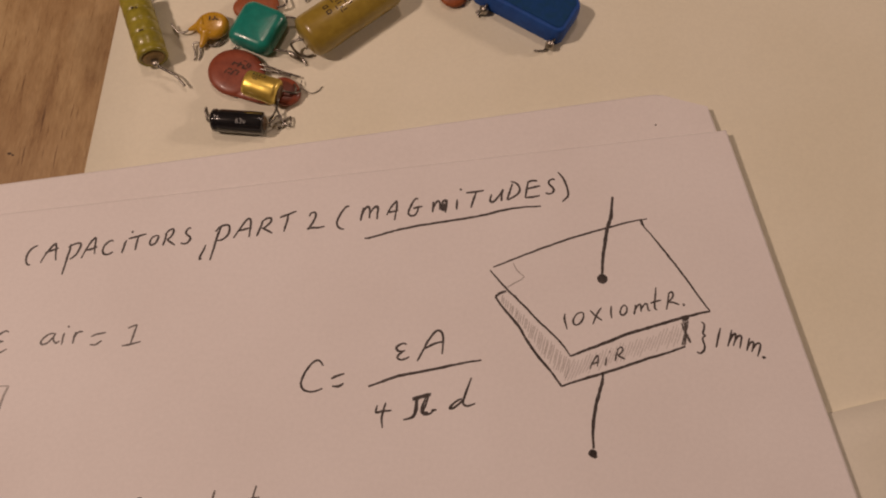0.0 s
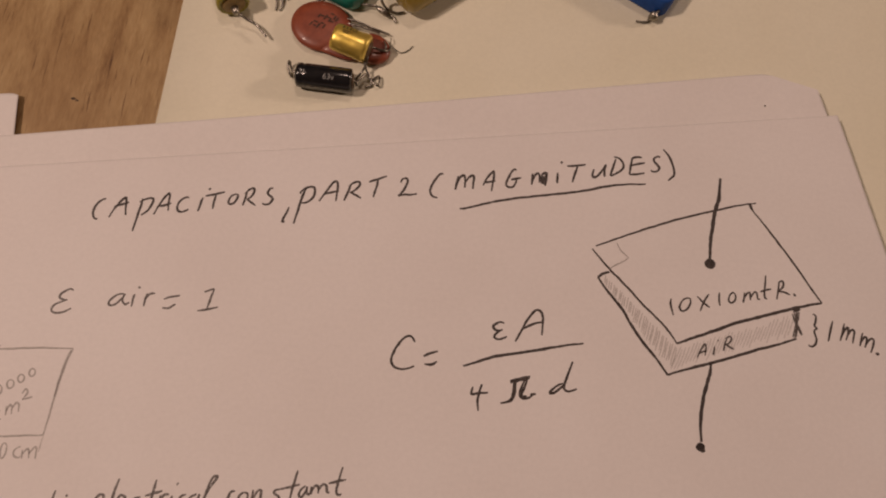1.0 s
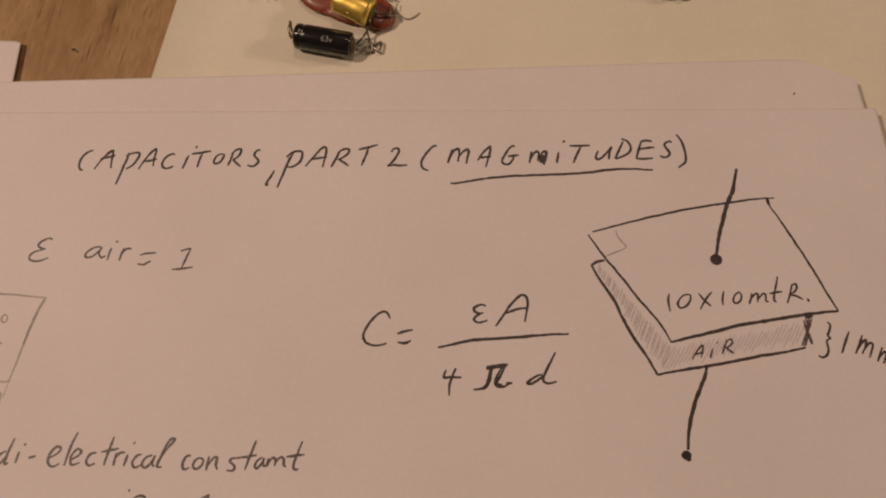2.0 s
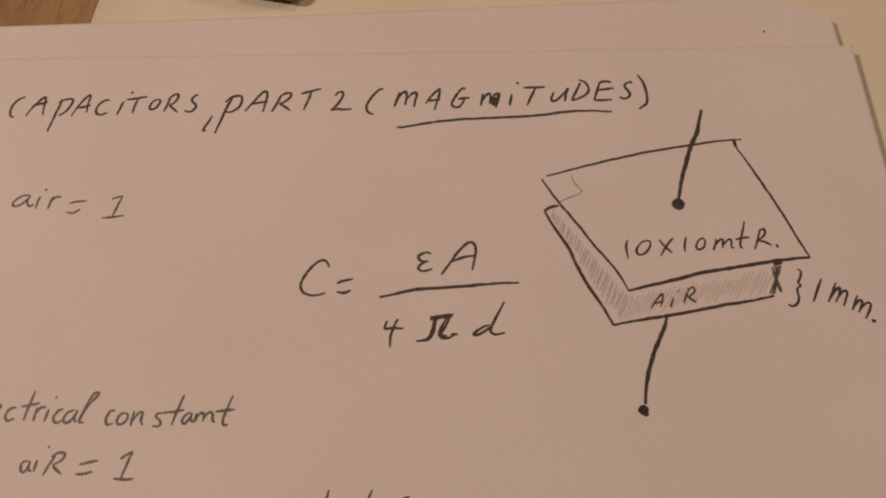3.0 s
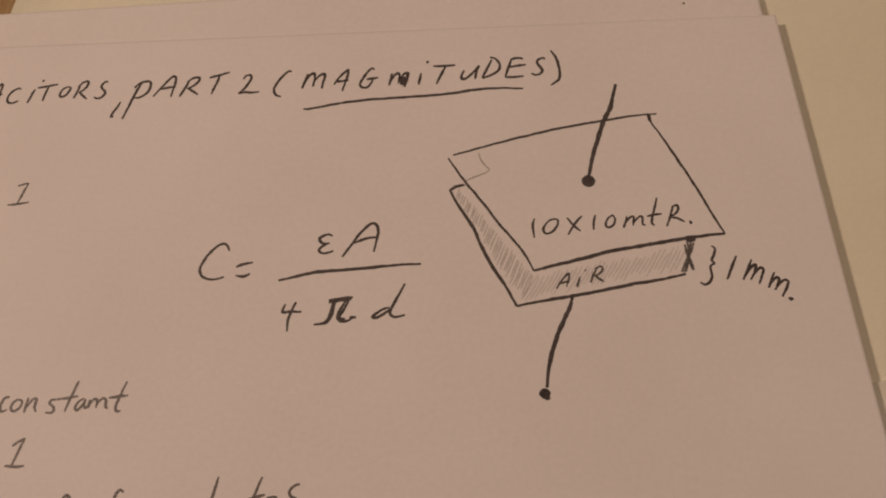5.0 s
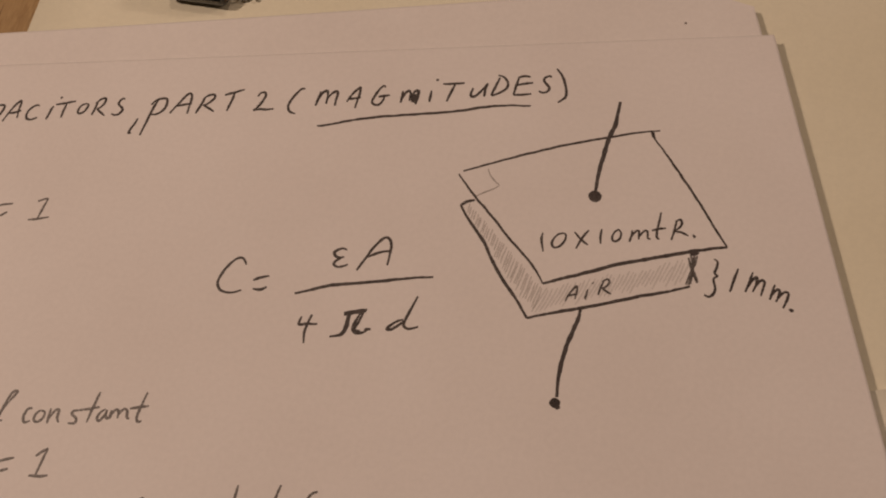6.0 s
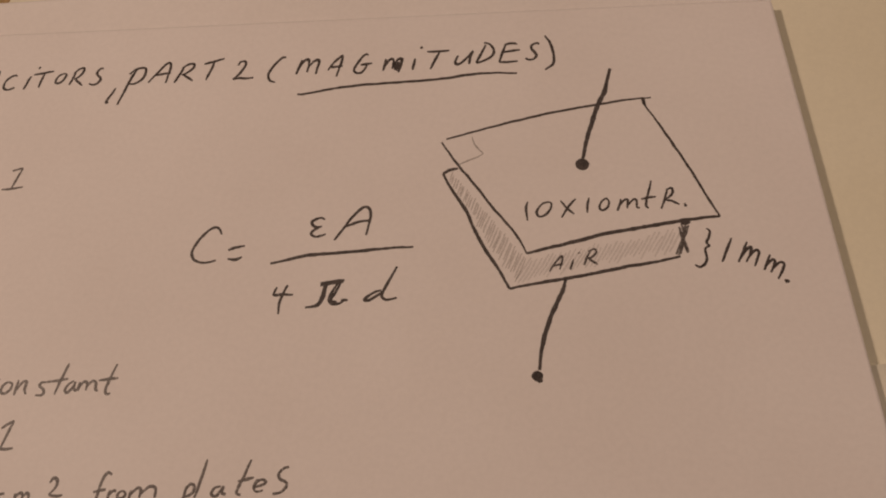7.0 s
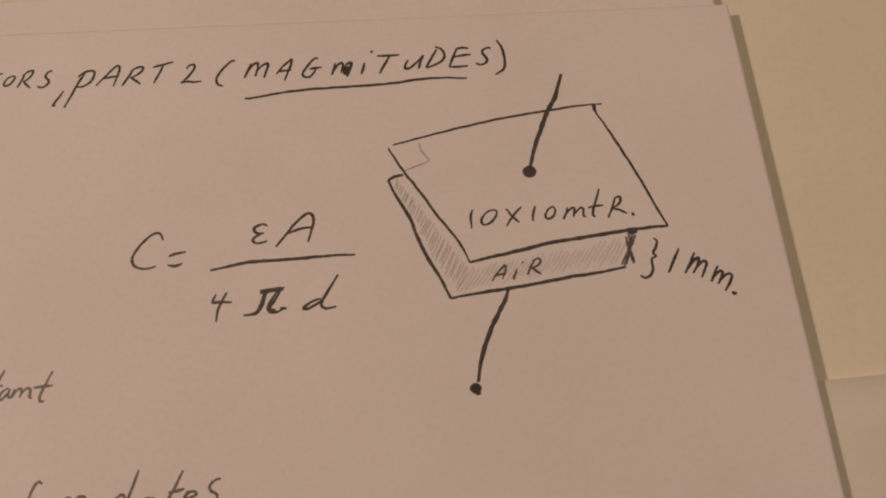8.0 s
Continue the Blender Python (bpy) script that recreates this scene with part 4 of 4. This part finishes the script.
def gold_capacitor():
    ob, n = lying("film_capacitor", (-61.5, 163.0), (-51.8, 160.4), 3, "short gold-wrapped film capacitor resting on red discs")
    z = 0.0058
    prof = [(0, 0.0027), (0.0001, 0.0034), (0.0005, 0.0037), (0.0012, 0.0038), (0.0035, 0.00385), (0.0062, 0.0038), (n - 0.0012, 0.0040), (n - 0.0004, 0.0038), (n, 0.0033)]
    shell = part("body", raised(lathe(bmesh.new(), prof, 36, 0.86), z, 4), GOLD, ob)
    part("end_fill", raised(lathe(bmesh.new(), [(n - 0.0002, 0.0028), (n + 0.0004, 0.0024), (n + 0.0006, 0.0008)], 24, 0.86), z - 0.0006, 4), RESIN, ob, "brown resin end")
    e = n / MM
    wire(ob, [(e, -1.0, 4.6), (e + 0.6, -2.6, 4.0), (e + 0.2, -5.0, 2.2), (e - 0.8, -7.4, 1.0), (e - 0.2, -8.6, 0.5)], 0.3)
    wire(ob, [(e + 0.2, 1.3, 4.6), (e + 1.8, 1.4, 4.4), (e + 3.8, 2.2, 3.6), (e + 4.6, 3.4, 2.6), (e + 4.2, 5.0, 1.6)], 0.3)
    wire(ob, [(e - 0.4, -2.0, 4.2), (e + 0.6, -4.0, 2.6), (e + 2.4, -5.6, 1.2), (e + 3.6, -7.6, 0.6), (e + 2.2, -8.4, 0.5)], 0.3)
    bars(shell, BROWN_INK, [(-2.6, 0.9, 0.3, 1.0), (-1.9, 0.9, 0.8, 0.25), (-1.8, 1.5, 0.6, 0.25), (-0.7, 0.9, 0.3, 0.9), (0.0, 1.0, 0.7, 0.25), (-2.4, 0.1, 2.4, 0.22), (-2.2, -0.5, 1.6, 0.22), (0.9, 0.9, 0.3, 0.9)],
         lambda x, y: Vector((n * 0.5 + x, 0.9 * y + 0.0006, z + 0.0001 + 0.00335 * math.sqrt(max(0.0, 1 - ((0.9 * y + 0.0006) / 0.0039) ** 2)))), "small dark print")
    return ob


def ceramic(name, at, rx, ry, thick, z, mat, label, tilt=(0, 0), turn=0.0):
    ob = thing(name, (at[0] * MM, at[1] * MM, CARD_Z), label, "capacitor", turn, "loose capacitors on the card")
    bm = disc(bmesh.new(), rx * MM, ry * MM, thick * MM)
    bmesh.ops.transform(bm, matrix=pose(0, 0, z * MM, tilt[0], tilt[1], 0), verts=bm.verts)
    part("body", bm, mat, ob)
    return ob


def red_discs():
    ob = ceramic("ceramic_capacitor", (-65.8, 167.9), 8.6, 7.5, 3.4, 1.8, BRICK, "large brick-red ceramic disc capacitor with dark print", (2, 1), -16)
    shell = ob.children[0]
    bm = lathe(bmesh.new(), [(0, 0.0060), (0.004, 0.0052), (0.008, 0.0040), (0.0105, 0.0028), (0.0115, 0.0012)], 24, 0.26)
    bmesh.ops.transform(bm, matrix=pose(0.0022, -0.0012, 0.0017, 0, 0, -14), verts=bm.verts)
    part("leg_coating", bm, BRICK, ob)
    bars(shell, BROWN_INK, [(-3.4, -2.9, 0.42, 1.3), (-3.2, -1.4, 1.5, 0.38), (-2.4, -2.6, 0.9, 0.38), (-1.2, -2.9, 0.42, 1.6), (-0.9, -1.2, 1.0, 0.38), (0.4, -2.4, 0.42, 1.4), (-3.0, 0.2, 0.42, 1.2),
                         (-2.6, 0.9, 1.2, 0.38), (-1.1, 0.2, 0.42, 1.7), (-0.6, 1.0, 1.0, 0.38), (0.5, 0.1, 0.38, 1.2), (1.0, 0.2, 1.1, 0.38), (1.3, 1.2, 0.42, 1.3), (-0.4, 2.4, 1.2, 0.38), (2.2, 0.8, 0.38, 1.4)],
         lambda x, y: Vector((0.9 * x + 0.25 * y + 0.001, y + 0.001, 0.00362 + 0.035 * y)), "smudged dark print")
    wire(ob, [(5.6, 4.5, 2.6), (8.2, 4.7, 2.6), (13.0, 4.9, 2.0), (17.9, 5.4, 1.0)], 0.32)
    wire(ob, [(6.4, 3.2, 2.6), (8.9, 3.4, 2.8), (12.4, 3.8, 2.6), (15.6, 4.4, 1.8)], 0.32)
    ob = ceramic("ceramic_capacitor", (-51.0, 162.8), 5.0, 4.4, 3.0, 1.6, BRICK, "small brick-red ceramic disc beside the gold capacitor", (-3, 2), -35)
    wire(ob, [(1.2, 3.2, 2.8), (2.6, 2.4, 3.2), (3.2, 1.2, 3.0), (2.4, 0.2, 3.2)], 0.28)
    wire(ob, [(1.2, 6.1, 1.0), (2.0, 5.0, 1.4), (2.4, 4.4, 0.8), (5.6, 4.7, 0.4), (6.8, 6.3, 0.35), (7.0, 8.6, 0.35)], 0.14)


def teal_capacitor():
    ob = thing("dipped_capacitor", (-0.0609, 0.1823, CARD_Z), "glossy teal dipped film capacitor with rounded edges", "capacitor", -20, "loose capacitors on the card")
    bm = pillow(bmesh.new(), 0.0142, 0.0146, 0.0068, 0.0034, 0.0026)
    for v in bm.verts:
        v.co.x += 0.10 * v.co.y - 0.0004 * math.sin(v.co.y * 300)
        v.co.z -= 0.0007 * max(0.0, v.co.z / 0.0068) * (v.co.x / 0.0069) ** 2
    part("body", bm, TEAL, ob)
    wire(ob, [(4.5, 5.5, 3.4), (6.8, 7.1, 3.4), (9.2, 7.5, 3.0), (11.0, 5.6, 1.6), (11.4, 3.0, 0.5)], 0.34)
    tail = wire(ob, [(3.4, -6.2, 2.4), (6.3, -4.6, 2.4), (10.7, -2.9, 2.0), (13.2, -2.6, 1.4), (16.2, -3.2, 0.8), (17.6, -4.1, 0.6)], 0.34)
    bm = lathe(bmesh.new(), [(0, 0.0002), (0.0006, 0.00070), (0.0020, 0.0009), (0.0040, 0.0007), (0.0054, 0.0002)], 12)
    bmesh.ops.transform(bm, matrix=pose(0.0108, -0.0028, 0.0019, 0, 12, -8), verts=bm.verts)
    part("solder_tip", bm, SOLDER, tail, "shiny blob of solder")
    wire(ob, [(-4.6, -5.6, 1.6), (-4.4, -7.2, 1.0), (-4.9, -8.0, 0.4)], 0.3)
    return ob


def amber_capacitor():
    ob = thing("ceramic_capacitor", (-0.0748, 0.1828, CARD_Z), "small amber ceramic capacitor with two legs", "capacitor", 0, "loose capacitors on the card")
    bm = disc(bmesh.new(), 0.0049, 0.0043, 0.0032)
    bmesh.ops.transform(bm, matrix=pose(0, 0, 0.0026, 8, 4, 20), verts=bm.verts)
    shell = part("body", bm, AMBER, ob)
    for a, b, r in (((-2.4, 0.6), (-7.6, -1.4), 1.0), ((-1.4, -2.0), (-2.6, -6.2), 0.9)):
        d = math.degrees(math.atan2(b[1] - a[1], b[0] - a[0]))
        bm = lathe(bmesh.new(), [(0, 0.0026 * r), (0.0012, 0.0021 * r), (0.0026, 0.0013 * r), (0.0044, 0.00075), (0.0054, 0.0004)], 16)
        bmesh.ops.transform(bm, matrix=pose(a[0] * MM, a[1] * MM, 0.0024, 0, 8, d), verts=bm.verts)
        part("leg_coating", bm, AMBER, ob)
    wire(ob, [(-7.0, -1.2, 1.8), (-8.5, -2.1, 1.5), (-10.2, -2.2, 1.3), (-11.6, -1.2, 1.6), (-12.8, 0.4, 2.0)], 0.28)
    wire(ob, [(-2.6, -5.6, 1.6), (-4.6, -5.4, 1.6), (-5.5, -6.0, 1.2), (-4.6, -8.4, 0.6), (-4.6, -10.6, 0.4)], 0.28)
    wire(ob, [(-2.5, -5.8, 1.4), (-3.6, -6.2, 1.2), (-3.0, -8.4, 0.6), (-3.4, -10.6, 0.4)], 0.28)
    wire(ob, [(-1.4, -3.8, 1.2), (-1.2, -5.2, 0.8), (0.8, -5.6, 0.6), (2.3, -3.1, 0.6)], 0.26)
    wire(ob, [(1.2, -5.6, 0.5), (2.6, -4.9, 0.5), (4.2, -3.0, 0.6)], 0.26)
    bars(shell, BROWN_INK, [(-1.2, 0.4, 0.4, 1.3), (-0.4, 0.6, 0.7, 0.35), (0.2, 0.9, 0.4, 1.0), (0.8, 0.8, 0.7, 0.35)], lambda x, y: Vector((x + 0.0004, y + 0.0002, 0.00432 + 0.14 * y - 0.07 * x)), "dark print")
    return ob


def olive_capacitor():
    ob, n = lying("axial_capacitor", (-46.1, 177.6), (-22.4, 199.1), 6, "large olive-yellow axial film capacitor with brown print")
    z, fat, flat = 0.0059, 0.0068, 0.86
    prof = [(0, 0.0036), (0.0003, 0.0046), (0.0011, 0.0063), (0.0024, fat), (n - 0.0024, fat), (n - 0.0011, 0.0064), (n - 0.0003, 0.0046), (n, 0.0036)]
    shell = part("body", raised(lathe(bmesh.new(), prof, 44, flat), z), OLIVE, ob)
    wire(ob, [(0.2, 0.6, 5.4), (-1.6, 2.0, 5.0), (-3.4, 2.6, 3.6), (-3.2, 0.4, 1.8), (-1.6, -1.6, 0.8), (0.6, -2.6, 0.4)], 0.38)
    wire(ob, [(n / MM, 0, 5.4), (n / MM + 3, 1.0, 4.6), (n / MM + 8, 3.0, 1.0), (n / MM + 14, 3.6, 0.5)], 0.38)
    bars(shell, BROWN_INK, [(-4.0, -0.2, 1.5, 0.32), (-4.0, -1.2, 1.5, 0.32), (-4.0, -0.9, 0.35, 0.9), (-2.7, -0.9, 0.35, 0.9), (-3.9, 0.9, 1.4, 0.32), (-3.9, 1.8, 1.4, 0.32), (-3.9, 0.9, 0.35, 1.1), (-2.6, 0.9, 0.35, 1.1),
                         (-0.6, 1.4, 0.35, 1.5), (0.2, 1.0, 1.3, 0.32), (0.2, 0.0, 1.5, 0.32), (0.2, 2.2, 1.2, 0.32), (-0.8, -1.4, 0.35, 1.4), (0.2, -1.6, 1.0, 0.32), (-0.2, -2.8, 0.35, 1.0), (0.6, -2.6, 1.2, 0.3),
                         (2.4, 1.4, 0.35, 1.3), (2.6, 0.2, 1.2, 0.3), (2.4, -1.0, 0.35, 1.0), (3.0, -1.9, 1.2, 0.3)],
         lambda x, y: Vector((n * 0.40 + x, y, z + fat * flat * math.sqrt(max(0.0, 1 - (y / fat) ** 2)) + 0.00006)), "faded brown print")
    return ob


def lime_capacitor():
    ob, n = lying("axial_capacitor", (-89.7, 169.5), (-99.0, 189.6), 4, "glossy green-yellow axial capacitor with a dented wrap")
    r = 0.0045
    prof = [(0.0003, 0.0034), (0.0000, 0.0039), (0.0004, 0.0044), (0.0010, 0.0045), (0.0022, 0.0044), (0.0028, 0.0040), (0.0034, 0.0044)]
    for k in (0.0072, 0.0112, 0.0152, 0.0190):
        prof += [(k - 0.0010, 0.0045), (k - 0.0003, 0.0044), (k, 0.00415), (k + 0.0003, 0.0044), (k + 0.0010, 0.0045)]
    prof += [(n - 0.0010, 0.0045), (n - 0.0003, 0.0043), (n, 0.0030)]
    shell = part("wrap", raised(lathe(bmesh.new(), prof, 40), r), LIME, ob)
    part("end_fill", raised(lathe(bmesh.new(), [(-0.0005, 0.0009), (-0.0004, 0.0022), (-0.0001, 0.0030), (0.0004, 0.0034)], 24), r), PLUG, ob, "brown resin plug")
    part("core_tip", raised(lathe(bmesh.new(), [(-0.0026, 0.0004), (-0.0022, 0.0009), (-0.0003, 0.0011)], 14), r - 0.0004), SOLDER, ob, "grey metal ferrule")
    wire(ob, [(-1.6, 0, 3.9), (-2.8, -0.9, 3.6), (-4.4, -2.4, 3.0), (-6.2, -4.1, 2.4), (-8.4, -5.0, 2.2), (-10.2, -5.7, 2.0)], 0.36)
    e = n / MM
    wire(ob, [(e, 0, 4.2), (e + 1.4, -2.6, 4.0), (e + 1.6, -5.0, 2.4), (e + 3.0, -8, 0.6)], 0.36)
    bars(shell, BROWN_INK, [(-4.0, -0.8, 0.4, 1.4), (-3.2, -0.9, 0.4, 0.5), (-3.2, 0.2, 0.9, 0.35), (-2.4, -0.9, 0.4, 0.9), (3.0, -1.0, 0.4, 1.6), (3.6, -0.9, 0.8, 0.35), (4.2, -0.2, 0.4, 1.0), (5.0, -0.9, 0.9, 0.35)],
         on_barrel(n * 0.5, r - 0.0001, r, 4), "faint dark print")
    return ob


def blue_capacitor():
    ob = thing("box_capacitor", (0.0186, 0.1967, CARD_Z), "blue epoxy box capacitor with soldered side leads", "capacitor", -28.0, "loose capacitors on the card")
    shell = part("body", pillow(bmesh.new(), 0.0315, 0.0140, 0.0074, 0.0028, 0.0013), BLUE, ob)
    # a thin panel in darker navy covers most of the top face
    part("print_panel", pillow(bmesh.new(), 0.0288, 0.0113, 0.0002, 0.0018, 0.00009), NAVY, shell, "dark navy top face").location = (0.0, 0.0, 0.00748)
    for x in (-9.4, 13.6):
        tail = wire(ob, [(x, -6.6, 3.4), (x - 0.1, -8.0, 3.2), (x - 0.8, -8.8, 1.4), (x - 1.0, -9.6, 0.5)], 0.42)
        bm = bmesh.new()
        bmesh.ops.create_icosphere(bm, subdivisions=2, radius=0.0014)
        for v in bm.verts:
            v.co *= 1 + 0.55 * noise.noise(v.co * 1100 + Vector((x, 0, 0)))
            v.co.z *= 1.25
        bmesh.ops.transform(bm, matrix=pose((x - 0.3) * MM, -0.0084, 0.0020), verts=bm.verts)
        part("solder_joint", bm, SOLDER, tail, "lumpy blob of solder")
    wire(ob, [(13.0, -9.6, 0.7), (11.4, -10.8, 0.6), (9.8, -11.6, 0.6)], 0.25)
    wire(ob, [(-10.6, -8.6, 1.6), (-11.6, -9.4, 0.8), (-10.2, -10.2, 0.5)], 0.3)
    return ob


black_electrolytic()
red_discs()
gold_capacitor()
teal_capacitor()
amber_capacitor()
olive_capacitor()
lime_capacitor()
blue_capacitor()
orange = ceramic("ceramic_capacitor", (-63.0, 190.8), 7.0, 4.6, 3.0, 1.8, RUST, "rust-orange ceramic disc behind the teal capacitor", (4, 0), 12)
wire(orange, [(5.6, -1.4, 2.0), (7.6, -1.4, 2.2), (9.2, -0.8, 2.4), (9.4, 2.0, 1.6), (10.2, 5.0, 0.6)], 0.34)
small = ceramic("ceramic_capacitor", (-3.4, 198.4), 4.2, 3.6, 2.8, 1.6, RUST, "small rust-orange ceramic disc beside the blue capacitor", (3, 2))
wire(small, [(2.4, 2.6, 1.8), (4.6, 2.2, 2.0), (8.0, 3.2, 2.2), (12.0, 5.6, 4.2)], 0.3)
wire(small, [(3.8, 0.2, 1.6), (5.6, 0.6, 1.6), (7.4, 1.6, 1.2)], 0.3)
wire(small, [(-0.4, 3.6, 1.8), (-2.6, 4.6, 1.6), (-6.4, 7.4, 0.8)], 0.28)


def wire_bundle():
    ob = thing("wire_bundle", (-0.042, 0.1982, CARD_Z), "tangle of bare tinned leads of a small part", "wires", 0, "loose capacitors on the card")
    for k in range(4):
        wire(ob, [(-6.5 + 0.8 * k, -4.0 + 0.9 * k, 0.8), (-5.0 + 0.8 * k, -0.6 + 0.5 * k, 1.4), (-1.6 + 0.6 * k, 0.4 + 0.7 * k, 1.6), (5.0, 1.0 + 1.0 * k, 1.2), (11.0, 3.5 + 1.0 * k, 0.6)], 0.3)
    return ob


wire_bundle()
